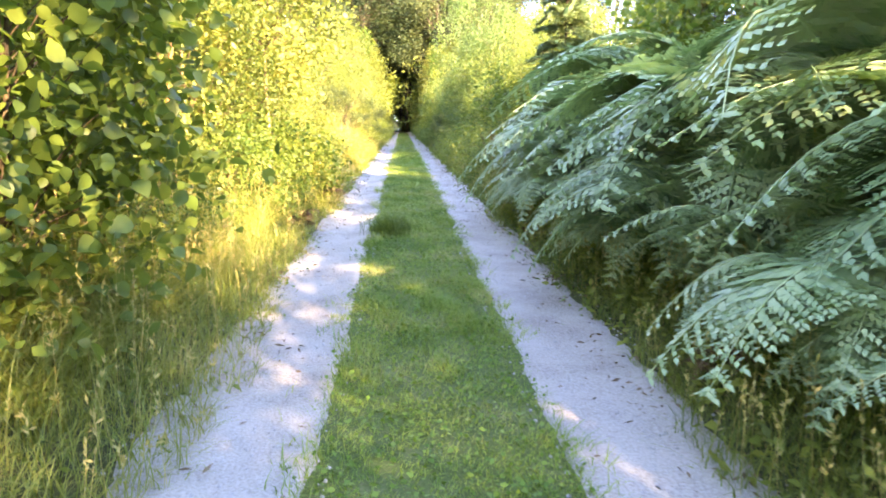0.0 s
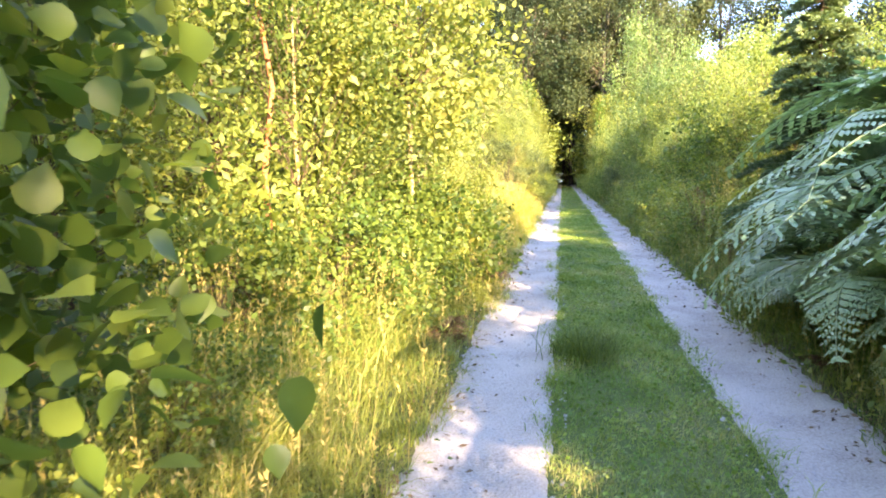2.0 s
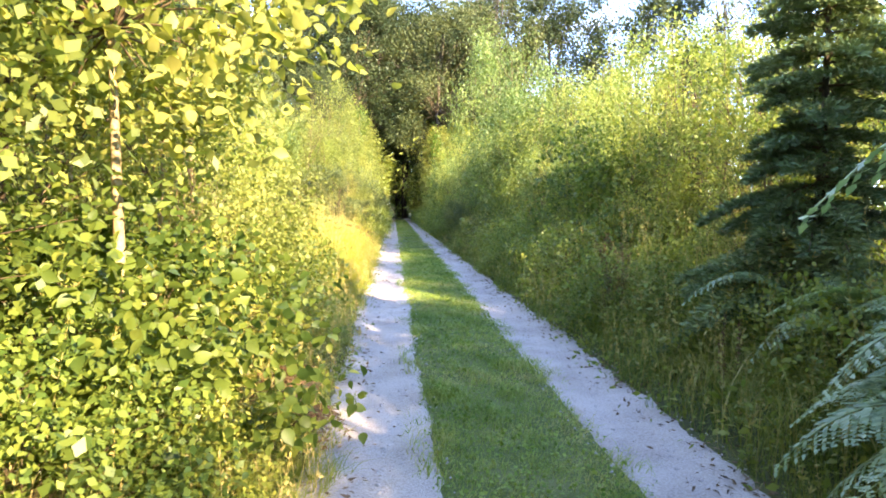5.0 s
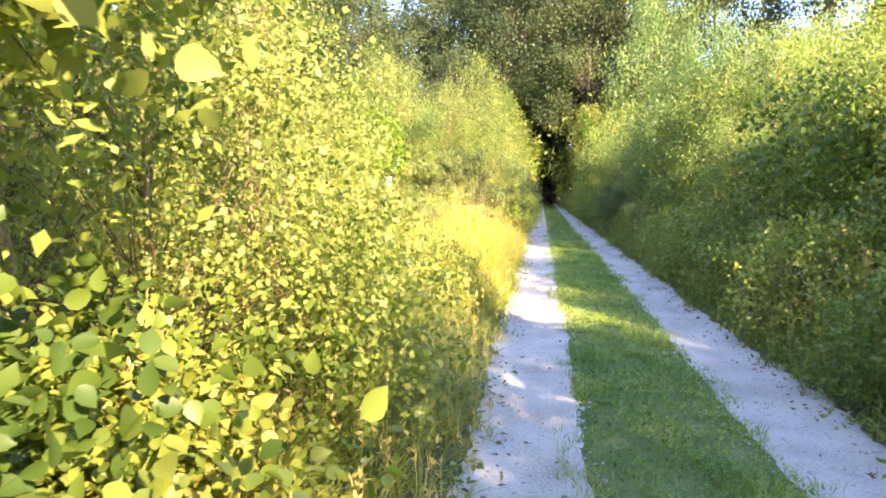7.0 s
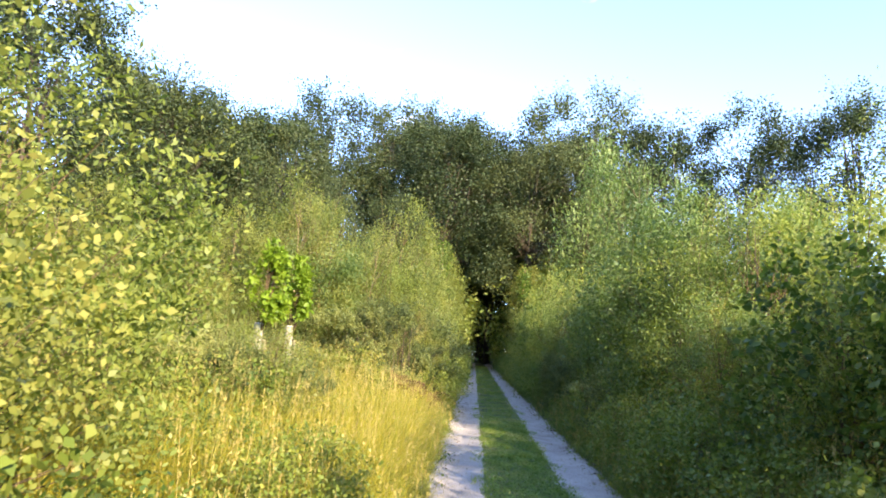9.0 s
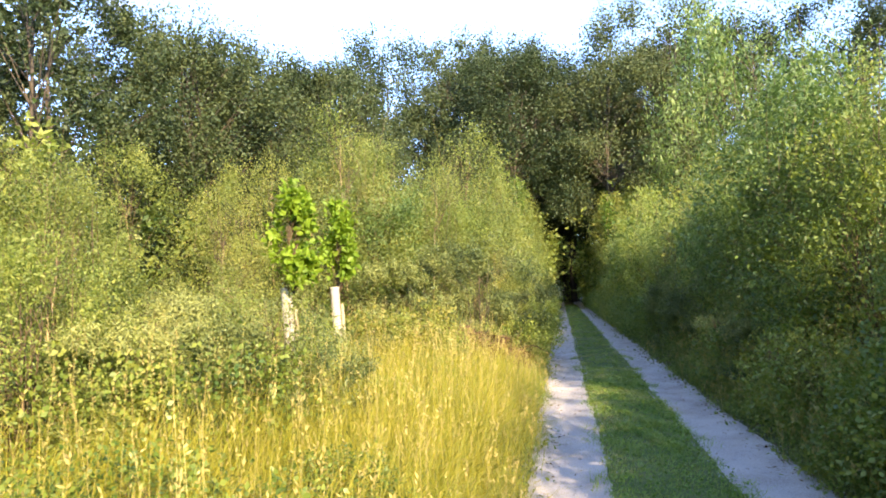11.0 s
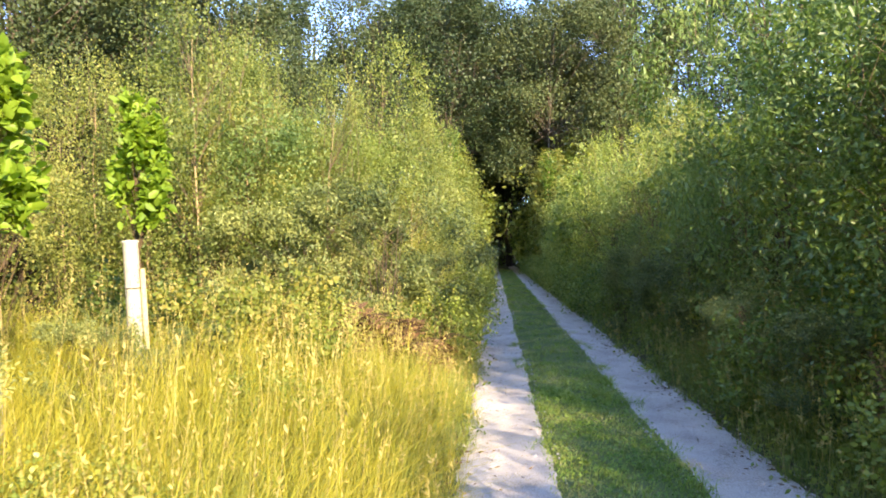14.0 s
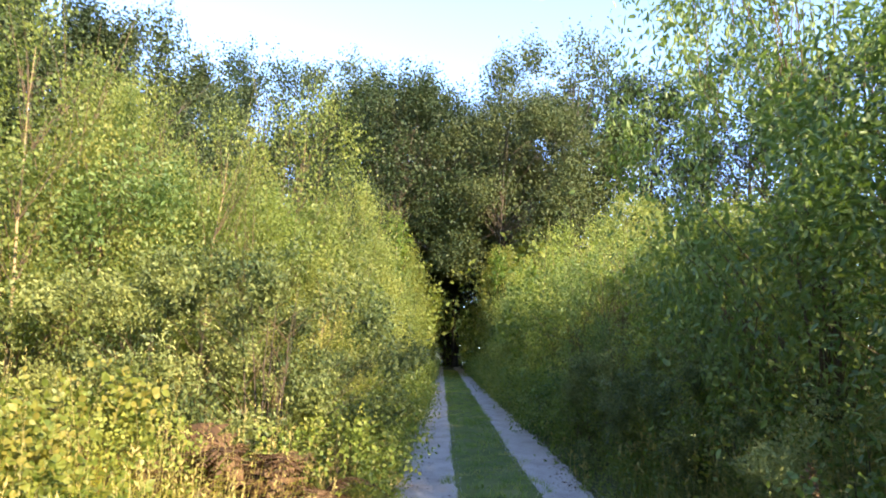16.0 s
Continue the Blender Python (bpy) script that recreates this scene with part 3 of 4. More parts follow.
def blackberry(seed):
    return lambda: plant("bramble_bush", seed, 1.05, 0.8, 6, 230, 12, 0.062, 0.74, M_BLACKBERRY, M_TWIG, "arching bramble with bright toothed leaves at the wayside", "bramble",
                         0.03, 0.3, 0.3, 0.5, 0.007, fine=2, lump=0.5, clumps=22)


def willow(seed):
    return lambda: plant("willow_bush", seed, 5.2, 1.9, 6, 560, 32, 0.092, 0.38, M_WILLOW, M_TWIG, "tall shaded willow bush with long pale-backed leaves", "bush",
                         0.10, 0.6, 0.7, 0.5, 0.03, fine=True, lump=0.45, clumps=34, shoots=14)


def bramble(seed):
    return lambda: plant("bramble_bush", seed, 1.15, 0.85, 5, 190, 20, 0.058, 0.7, M_HERB, M_TWIG, "low tangle of bramble and nettle leaves on the bank", "bramble",
                         0.02, 0.35, 0.28, 0.45, 0.008, fine=False, lump=0.5)


def gorse(seed):
    return lambda: plant("gorse_bush", seed, 2.2, 1.2, 6, 620, 58, 0.055, 0.36, M_GORSE, M_BARK, "dense spiny grey-green gorse bush", "gorse",
                         0.03, 0.5, 0.26, 0.55, 0.015, lump=0.75, scatter=0.8, clumps=22)


def oak(seed):
    return lambda: plant("oak_tree", seed, 24.0, 6.2, 3, 820, 62, 0.22, 0.8, M_OAK, M_BARK, "tall dense dark green oak in full leaf", "oak tree",
                         0.08, 0.4, 1.7, 0.62, 0.30, lump=0.6, scatter=1.1, sides=7, clumps=60)


def thicket(seed):
    return lambda: plant("thicket_bush", seed, 3.8, 1.7, 4, 170, 14, 0.20, 0.5, M_SALLOW, M_TWIG, "shaded green undergrowth closing the wood", "bush",
                         0.04, 0.6, 0.7, 0.5, 0.03, lump=0.5, clumps=18, shoots=4)


def far_oak(seed):
    return lambda: plant("oak_tree", seed, 24.0, 6.4, 2, 330, 18, 0.8, 0.8, M_OAK, M_BARK, "dark oak in full leaf added beyond the view", "oak tree",
                         0.08, 0.4, 2.2, 0.62, 0.3, lump=0.6, clumps=40)


def high_oak(seed):
    return lambda: plant("oak_tree", seed, 24.0, 6.4, 2, 760, 62, 0.22, 0.8, M_OAK, M_BARK, "tall oak whose crown arches high over the track", "oak tree",
                         0.31, 0.4, 1.7, 0.64, 0.26, lump=0.6, scatter=1.1, sides=7, clumps=54)


def poplar(seed):
    return lambda: plant("slender_tree", seed, 10.0, 2.2, 1, 420, 30, 0.13, 0.7, M_BIRCH, M_PALE, "slender pale-stemmed birch standing at the wood's edge", "birch",
                         0.14, 0.5, 0.9, 0.45, 0.075, droop=0.12, lump=0.4)


BIRCH = Kind("young birches along the track", birch(11), birch(12), birch(13))
SALLOW = Kind("sallow bushes along the track", sallow(21), sallow(22), sallow(23))
WILLOW = Kind("tall willows", willow(25), willow(26))
HAZEL = Kind("hazels beside the track", hazel(31), hazel(32))
BRAMBLE = Kind("brambles on the banks", bramble(41), bramble(42), bramble(43))
GORSE = Kind("gorse bushes", gorse(51), gorse(52))
OAK = Kind("oaks of the wood", oak(61), oak(62), oak(63))
HIGH = Kind("oaks arching over the track", high_oak(65), high_oak(66))
THICKET = Kind("undergrowth of the wood", thicket(27), thicket(28))
FAR = Kind("distant oaks", far_oak(67), far_oak(68))
TALL = Kind("slender birches", poplar(71), poplar(72))

# left bank, from the start to the clearing
FULL = Kind("hazels beside the track", full_hazel(33))
BLACKBERRY = Kind("brambles by the wayside", blackberry(44), blackberry(45))
FULL.put(-2.35, 3.05, 1.0, 20)
FULL.put(-2.85, 1.3, 0.92, 200)
HAZEL.put(-3.9, 2.8, 1.0, 140)
for x, y, z in ((-2.0, 9.75, 1.0), (-2.5, 9.5, 1.05), (-2.9, 10.1, 1.05), (-2.3, 10.4, 0.95), (-2.25, 10.8, 0.72), (-2.7, 11.0, 0.9), (-2.2, 11.6, 0.8), (-2.9, 9.0, 0.9), (-2.6, 6.3, 0.7),
                (-3.2, 26.4, 0.85), (-4.1, 27.1, 0.95), (-5.0, 27.6, 1.05), (-3.5, 27.8, 1.0)):
    BLACKBERRY.put(x, y, z)
# bushes in the near part of the clearing
SALLOW.put(-3.55, 21.3, 0.4)
BIRCH.put(-4.4, 22.2, 0.4)
BIRCH.put(-5.4, 20.8, 0.58)
SALLOW.put(-4.9, 19.8, 0.5)
BIRCH.put(-6.6, 22.8, 0.62)
BIRCH.put(-7.8, 21.0, 0.7)
BIRCH.put(-3.7, 5.4, 1.0)
for x, y, s in ((-3.9, 6.4, .95), (-2.9, 8.3, .95), (-3.9, 9.0, 1.1), (-4.4, 7.2, 1.2), (-3.4, 10.8, 1.0), (-2.75, 12.2, .85), (-3.9, 12.8, 1.1), (-2.9, 14.0, .8),
                (-4.6, 14.8, 1.0), (-5.2, 11.2, 1.25), (-5.6, 4.5, 1.3), (-4.7, 1.5, 1.2), (-3.9, -0.6, 1.1), (-3.5, 15.6, .75), (-6.5, 16.2, 1.2), (-6.6, 13.3, 1.3)):
    (BIRCH if int(y * 10) % 3 else SALLOW).put(x, y, s)
# round the clearing
for x, y, s in ((-9.5, 19, 1.2), (-10.5, 22.5, 1.3), (-9.2, 25.5, 1.2), (-7.6, 28.6, 1.1), (-6.4, 30.2, 1.15), (-5.2, 31.4, 1.2), (-8.6, 31.5, 1.4), (-4.6, 33.2, 1.2), (-6.9, 34.2, 1.45), (-10.8, 30, 1.5), (-11.5, 26.5, 1.4)):
    BIRCH.put(x, y, s * 0.74)
# left hedge from the gorse to the wood
for k in range(24):
    y = 32.6 + k * 1.4
    BIRCH.put(-2.55 - 0.35 * (k % 3), y, (0.62 + 0.012 * k) * (1 + 0.2 * math.sin(k * 1.9)))
    SALLOW.put(-3.9 - 0.5 * (k % 2), y + 0.6, (0.93 + 0.012 * k) * (1 + 0.16 * math.sin(k * 2.7)))
    if k % 2:
        BIRCH.put(-6.2 - (k % 3), y, 1.15)
for x, y, s in ((-3.9, 31.6, 0.82), (-5.0, 32.6, 0.95), (-3.2, 36.6, 0.8), (-4.4, 39.2, 1.0), (-6.2, 33.6, 1.05), (-2.9, 44.0, 0.9), (-7.4, 30.6, 0.85)):
    BIRCH.put(x, y, s * 0.9, tall=1.35)
for x, y, s in ((-3.3, 34.2, 0.62), (-4.6, 36.5, 0.85), (-3.0, 38.4, 0.6), (-4.2, 42.0, 0.9), (-5.6, 31.8, 0.8)):
    WILLOW.put(x, y, s)
# right bank
for x, y, s in ((5.0, 0.2, 0.9), (4.9, 2.8, 0.9), (4.9, 5.2, 0.95), (4.5, 7.6, 1.0)):
    HAZEL.put(x, y, s)
for x, y, s in ((3.9, 9.6, 0.95), (4.1, 13.2, 0.92), (3.3, 14.6, 0.95), (3.2, 16.4, 1.0), (3.1, 18.2, 1.05), (3.2, 20.1, 0.72), (3.0, 22.2, 0.62), (4.9, 15.4, 0.95), (4.9, 18.6, 0.88), (4.8, 21.6, 0.85),
                (5.4, 11.2, 1.0), (3.2, 24.0, 1.15), (5.0, 25.2, 1.25), (5.3, 28.6, 1.4), (4.7, 31.0, 0.9)):
    SALLOW.put(x + 0.6, y, s * 0.95)
for k in range(22):
    y = 32.2 + k * 1.55
    (HAZEL if k % 4 == 1 else SALLOW).put(3.35 + 0.4 * (k % 3), y, (0.84 + 0.014 * k) * (1 + 0.32 * math.sin(k * 2.3)))
    BIRCH.put(4.7 + 0.5 * (k % 2), y + 0.7, (0.88 + 0.02 * k) * (1 + 0.15 * math.sin(k * 2.9)))
for x, y, s in ((3.3, 25.9, 0.84), (3.9, 27.7, 0.95), (5.4, 27.4, 0.95), (4.9, 33.0, 0.8)):
    WILLOW.put(x, y, s)
WILLOW.put(3.1, 29.4, 0.85, tall=1.5)
for x, y, s in ((4.4, 9.2, 0.95), (3.0, 19.2, 0.75)):
    HAZEL.put(x, y, s)
# willows behind the hazels, mostly unseen, added to keep sun off the track
for x, y, s in ((5.6, -1.2, 0.95), (5.8, 1.4, 1.0), (5.8, 4.0, 1.15), (5.4, 6.4, 1.0)):
    WILLOW.put(x, y, s)
for x, y, s in ((3.0, 15.5, .55), (2.9, 19.0, .5), (3.1, 23.4, .55), (3.0, 13.2, .45)):
    BIRCH.put(x, y, s)
for x, y, s in ((3.1, 16.9, .6), (3.0, 20.9, .55)):
    HAZEL.put(x, y, s)
# single shoots and small bushes that stand out of the hedges
for k, (x, y, z) in enumerate(((3.0, 17.4, .6), (2.8, 21.8, .55), (3.1, 24.6, .75), (2.8, 26.6, .55), (2.5, 35.2, .75), (2.35, 39.0, .8), (2.4, 43.5, .85), (2.45, 48.5, .9))):
    (HAZEL, WILLOW, SALLOW)[k % 3].put(x, y, z * (0.75 if k % 3 == 1 else 1.0), tall=1.15)
for x, y, s in ((-3.6, 35.4, 1.2), (-3.3, 41.2, 1.15), (-3.6, 47.5, 1.3), (-5.6, 30.4, 1.1)):
    BIRCH.put(x, y, s, tall=1.12)
# gorse
GORSE.put(-2.55, 29.9, 1.12, 40)
GORSE.put(-3.8, 29.6, 0.95)
GORSE.put(-4.35, 25.4, 0.42)
GORSE.put(-3.7, 26.0, 0.36)
GORSE.put(-5.7, 23.6, 0.72)
GORSE.put(-6.9, 24.8, 0.7)
GORSE.put(-3.35, 20.9, 0.6)
GORSE.put(-3.95, 21.7, 0.66)
GORSE.put(-4.3, 20.4, 0.6)
GORSE.put(-5.3, 20.6, 0.5)
GORSE.put(1.95, 25.2, 0.5)
GORSE.put(-6.2, 20.3, 0.6)
for x, y, s in ((2.25, 29.6, 0.75), (2.35, 31.3, 0.85), (2.2, 33.4, 0.8), (2.3, 27.4, 0.6)):
    GORSE.put(x, y, s)
# low growth on both banks
for x, y, s in ((-1.95, 8.7, 0.55), (-2.4, 8.9, 0.65), (-1.75, 9.3, 0.5), (-2.6, 8.2, 0.7), (-1.75, 29.2, 0.8), (-1.8, 30.6, 0.9), (-3.0, 27.9, 0.7), (-3.6, 28.3, 0.8), (-3.6, 20.6, 0.9), (-2.2, 19.2, 0.5), (-2.8, 22.4, 0.5), (-3.3, 17.6, 0.65), (-2.0, 16.8, 0.6), (-2.6, 24.6, 0.5), (-4.5, 20.0, 0.9), (-5.3, 21.8, 0.9), (-3.0, 18.3, 0.6), (1.75, 14.0, 0.75), (1.85, 16.2, 0.9), (1.8, 18.1, 0.8), (1.85, 20.0, 0.9), (1.85, 23.4, 0.8), (1.9, 26.2, 0.85), (1.8, 21.3, 0.75)):
    BRAMBLE.put(x, y, s)
for k in range(26):
    y = 0.5 + k * 1.28
    BRAMBLE.put(2.5 + 0.35 * math.sin(k * 2.3), y, (0.8 if y > 13 else 0.5) + 0.25 * math.sin(k * 1.7))
    if not 17.5 < y < 29:
        BRAMBLE.put(-2.25 - 0.25 * math.sin(k * 1.9), y + 0.5, 0.7 + 0.2 * math.cos(k * 1.3))
for k in range(22):
    y = 34 + k * 1.6
    BRAMBLE.put(1.75, y, 0.85 + 0.1 * (k % 3))
    BRAMBLE.put(-1.8, y + 0.7, 0.85 + 0.1 * (k % 2))

# ---- the wood ----
for x, y, s in ((-9.5, 73, .88), (8.6, 75, 1.04), (14.5, 74, .92), (-15.5, 70, .80), (-22, 68, .76), (-29, 64, .8), (21, 72, .95), (29, 68, 1.0),
                (-8, 88, 1.1), (12, 90, 1.1), (-18, 84, 1.1), (0.5, 96, 1.1), (-6, 102, 1.0), (8, 104, 1.0)):
    OAK.put(x, y, s)
# oaks added out of view, beside and behind the walk, for reflected light
for x, y, s in ((-30, 44, .8), (-26, 30, .8), (30, 45, .9), (28, 20, .6), (-24, 8, .85), (26, -6, .42), (-16, -16, .7), (2, -30, .5), (20, -24, .42)):
    FAR.put(x, y, s)
for x, y, s in ((-4.4, 70, .80), (4.0, 71, .76), (-3.2, 79, .9), (4.4, 81, .9), (0.8, 90, .9), (-6.5, 86, 1.0)):
    HIGH.put(x, y, s)
OAK.put(0.5, 100, 1.0)
OAK.put(-1.5, 108, 1.0)
# shade-loving growth that closes the wood under the crowns
for k in range(17):
    for r, y in enumerate((79, 86, 94, 104)):
        x = -24 + k * 3.0 + 1.3 * (r % 2)
        if abs(x) > 2.2 or y > 90:
            THICKET.put(x, y + 1.5 * math.sin(k * 2.1), 1.5 + 0.3 * math.sin(k * 1.3 + r))
for k in range(12):
    for sgn in (-1, 1):
        THICKET.put(sgn * (6 + k * 2.4), 66 + 2 * math.sin(k * 1.7), 1.3)
for x, y, s in ((-5.2, 67.5, 2.1), (-7.4, 67, 2.3), (-3.6, 69, 1.7), (4.8, 68, 2.1), (7.0, 68, 2.2), (3.4, 70, 1.6)):
    THICKET.put(x, y, s)
for k in range(16):
    THICKET.put(-13 - 1.6 * (k % 3), 12 + k * 2.6, 1.25)
    THICKET.put(8.8 + 1.5 * (k % 2), -4 + k * 4.2, 0.95)
for k in range(11):
    THICKET.put(-11.8 - 0.5 * (k % 2), 17.5 + 1.6 * k, 0.95)
# unseen row added behind the start to close the place
for k in range(7):
    THICKET.put(-9 + k * 3.0, -9 - (k % 2), 1.2)
for x, y, s in ((-12, 36, 1.1), (-14, 31, 1.2), (-9.8, 42, 1.15), (-14.5, 44, 1.3), (-12, 52, 1.3), (-8, 60, 1.2), (9, 58, 1.2), (7, 50, 1.0), (-16, 25, 1.1), (-3.6, 66.5, 1.0), (3.4, 67, 1.0), (-17, 38, 1.3)):
    if x < -7:
        OAK.put(x, y, s * 0.38)
    else:
        TALL.put(x, y, s * 0.76)
OAK.put(-12.5, 41, 0.45)
OAK.put(-15.0, 39, 0.48)
OAK.put(-11.0, 38.0, 0.36)
OAK.put(-18.5, 33.0, 0.42)
# unseen birch and willows added behind the start to shade the first steps
TALL.put(4.6, -5.2, 0.9)
for x, y, z in ((4.1, -3.8, 0.85), (5.6, -5.6, 1.0)):
    WILLOW.put(x, y, z)


# ---- ivy on the nearest trunks of the wood ----
def ivy(seed):
    def make():
        g = np.random.default_rng(seed)
        root = tagged(new("ivy"), "bright green ivy climbing a dead stem at the wood's edge", "ivy")
        pts = limb_points(np.array([0, 0, -0.1]), np.array([0.4, 0, 9.0]), (0.25, 0, 0), g, 9)
        V, F = tube(pts, np.linspace(0.12, 0.03, 9), 7)
        part("stem", quads("stem", V, F, M_PALE, True), root)
        n = 2600
        s = g.uniform(0.1, 1, n)
        i = np.clip((s * 8).astype(int), 0, 7)
        P = pts[i] + (pts[i + 1] - pts[i]) * (s * 8 - i)[:, None] + g.normal(0, 0.28, (n, 3)) * (0.5 + 0.7 * np.sin(s * 9)[:, None] ** 2)
        V, F = leaf_set(P, g.normal(size=(n, 3)) - np.array([0, 0, 0.6]), g.uniform(0.1, 0.2, n), 0.8, g)
        part("foliage", quads("foliage", V, F, M_IVY), root)
        return root
    return make


IVY = Kind("ivied stems at the wood's edge", ivy(81), ivy(82))
IVY.put(-5.0, 62.0, 0.95, 0)
IVY.put(-3.0, 64.0, 1.0, 180)
IVY.put(2.7, 65.0, 0.85, 90)
IVY.put(-6.1, 62.6, 0.9, 60)
IVY.put(4.4, 65.4, 0.8, 200)
IVY.put(-4.1, 64.6, 0.75, 120)


# ---- bracken ----
def frond_mesh(seed, length, material, pairs=20):
    """One frond: an arching stalk and toothed side leaves that shorten to the tip."""
    g = np.random.default_rng(seed)
    s = np.linspace(0, 1, 14)
    rise = g.uniform(0.62, 0.8)
    mid = np.stack([length * (0.10 * s + 0.66 * s ** 1.8), 0.03 * np.sin(s * 3) * length, length * ((rise + 1.0) * s - 1.25 * s ** 2.3)], 1)
    stalk = tube(mid, np.linspace(0.007, 0.0015, 14), 4)
    P, D, L = [], [], []
    for k in range(pairs):
        u = 0.30 + 0.69 * (k / (pairs - 1)) ** 0.9
        i = min(int(u * 13), 12)
        c = mid[i] + (mid[i + 1] - mid[i]) * (u * 13 - i)
        t = unit(mid[i + 1] - mid[i])
        pl = length * 0.30 * (1 - ((u - 0.30) / 0.71) ** 1.25) + 0.012
        for sgn in (-1, 1):
            way = unit(np.array([0, sgn, 0]) + t * 0.45 + np.array([0, 0, -0.18]) + g.normal(0, 0.05, 3))
            n = max(3, int(pl / 0.016))
            for j in range(n):
                v = (j + 0.5) / n
                q = c + way * pl * v + np.array([0, 0, -0.12 * pl * v * v])
                ll = 0.30 * pl * (1 - v) ** 0.8 + 0.010
                for sg in (-1, 1):
                    P.append(q)
                    D.append(t * sg + way * 0.55 + np.array([0, 0, -0.12]))
                    L.append(ll)
            P.append(c + way * pl * 0.94)
            D.append(way)
            L.append(0.03)
    P, D, L = np.array(P), np.array(D), np.array(L)
    n = len(P)
    D = unit(D)
    R = unit(np.cross(D, np.array([0, 0, 1.0]) + g.normal(0, 0.12, (n, 3))))
    W = np.maximum(L * 0.48, 0.015)[:, None]
    L = L[:, None]
    V = np.stack([P, P + D * L * 0.35 + R * W * 0.5, P + D * L, P + D * L * 0.35 - R * W * 0.5], 1).reshape(-1, 3)
    return quads("frond", *merge([(V, np.arange(4 * n).reshape(n, 4)), stalk]), material)


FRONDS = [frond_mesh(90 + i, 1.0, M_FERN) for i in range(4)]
DEAD_FRONDS = [frond_mesh(97 + i, 0.7, M_DEAD, 12) for i in range(2)]


def fern(x, y, size, seed, fronds=7, meshes=FRONDS, label="tall green bracken with arching fronds beside the track", name="bracken", group="bracken by the track", z=0.0, toward=None):
    g = np.random.default_rng(seed)
    root = tagged(new(name), label, "fern", group)
    root.location = (x, y, float(ground_z(x, y)) - 0.03 + z)
    for k in range(fronds):
        ob = part("frond", meshes[int(g.integers(len(meshes)))], root)
        a = 360 * k / fronds + g.uniform(-22, 22) if toward is None else toward + g.uniform(-70, 70)
        s = size * g.uniform(0.6, 1.2)
        ob.matrix_basis = pose(0, 0, 0, g.normal(0, 16), g.uniform(-14, 24), a) @ Matrix.Diagonal((s, s, s, 1))


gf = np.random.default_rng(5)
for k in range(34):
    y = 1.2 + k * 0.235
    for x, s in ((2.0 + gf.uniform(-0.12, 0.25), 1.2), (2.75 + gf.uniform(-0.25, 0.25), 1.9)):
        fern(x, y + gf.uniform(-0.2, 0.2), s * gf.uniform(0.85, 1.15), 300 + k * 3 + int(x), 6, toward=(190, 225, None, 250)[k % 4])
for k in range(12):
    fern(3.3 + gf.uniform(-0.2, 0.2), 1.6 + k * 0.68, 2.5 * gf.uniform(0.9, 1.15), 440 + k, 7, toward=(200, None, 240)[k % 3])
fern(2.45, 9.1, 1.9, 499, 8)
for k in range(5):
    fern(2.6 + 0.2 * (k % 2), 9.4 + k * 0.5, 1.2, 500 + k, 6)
# dead bracken
for x, y, s, k in ((-1.42, 10.5, 0.75, 1), (-1.55, 10.9, 0.7, 2), (-2.1, 28.2, 1.5, 3), (-2.6, 28.3, 1.5, 4), (-1.8, 28.5, 1.3, 5), (-3.2, 28.2, 1.4, 6), (-2.3, 28.6, 1.8, 10), (-1.4, 7.6, 0.5, 7), (1.35, 7.3, 0.45, 8), (1.45, 2.6, 0.5, 9)):
    fern(x, y, s, 600 + k, 7, DEAD_FRONDS, "withered brown bracken fallen among the grass", "dead_bracken", "withered bracken")


# ---- young spruce ----
def spruce(x, y, height, seed):
    g = np.random.default_rng(seed)
    root = tagged(new("spruce"), "young dark green spruce with drooping layered boughs", "spruce")
    root.location = (x, y, float(ground_z(x, y)) - 0.05)
    V, F = tube(np.array([[0, 0, 0], [0.02, 0, height * .5], [0, 0.02, height]]), [0.055, 0.03, 0.006], 8)
    part("trunk", quads("trunk", V, F, M_BARK, True), root)
    h = 0.6
    while h < height - 0.1:
        reach = 1.05 * (1 - h / height) ** 0.85 + 0.1
        wood, P, D = [], [], []
        for k in range(8):
            a = k * 0.8 + g.uniform(0, 0.5) + h * 3
            d = np.array([math.cos(a), math.sin(a), 0])
            r = reach * g.uniform(0.5, 1.2)
            lift, sag, hh = g.uniform(-0.1, 0.3), g.uniform(0.2, 0.5), h + g.uniform(-0.1, 0.1)
            pts = np.stack([d * r * s + np.array([0, 0, hh + lift * r * s - sag * r * s * s]) for s in np.linspace(0, 1, 5)])
            wood.append(tube(pts, np.linspace(0.012, 0.003, 5), 4))
            n = int(r * 900)
            u = g.uniform(0.12, 1, n)
            i = np.clip((u * 4).astype(int), 0, 3)
            c = pts[i] + (pts[i + 1] - pts[i]) * (u * 4 - i)[:, None]
            lat = np.cross(d, [0, 0, 1.0])
            off = g.uniform(-1, 1, n) * 0.42 * r * (1.08 - u)
            P.append(c + lat * off[:, None] + d * (np.abs(off) * 0.5)[:, None] + g.normal(0, 0.014, (n, 3)) - np.array([0, 0, 0.25]) * np.abs(off)[:, None])
            D.append(d * 0.8 + lat * np.sign(off)[:, None] * 0.7 + g.normal(0, 0.4, (n, 3)))
        P, D = np.concatenate(P), np.concatenate(D)
        needles = leaf_set(P, D, g.uniform(0.045, 0.085, len(P)), 0.30, g)
        bough = part("bough", quads("bough", *needles, M_SPRUCE), root)
        part("bough_wood", quads("bough_wood", *merge(wood), M_TWIG), bough)
        h += 0.19
    return root


spruce(2.65, 11.7, 4.3, 111)
spruce(3.9, 9.0, 3.3, 112)


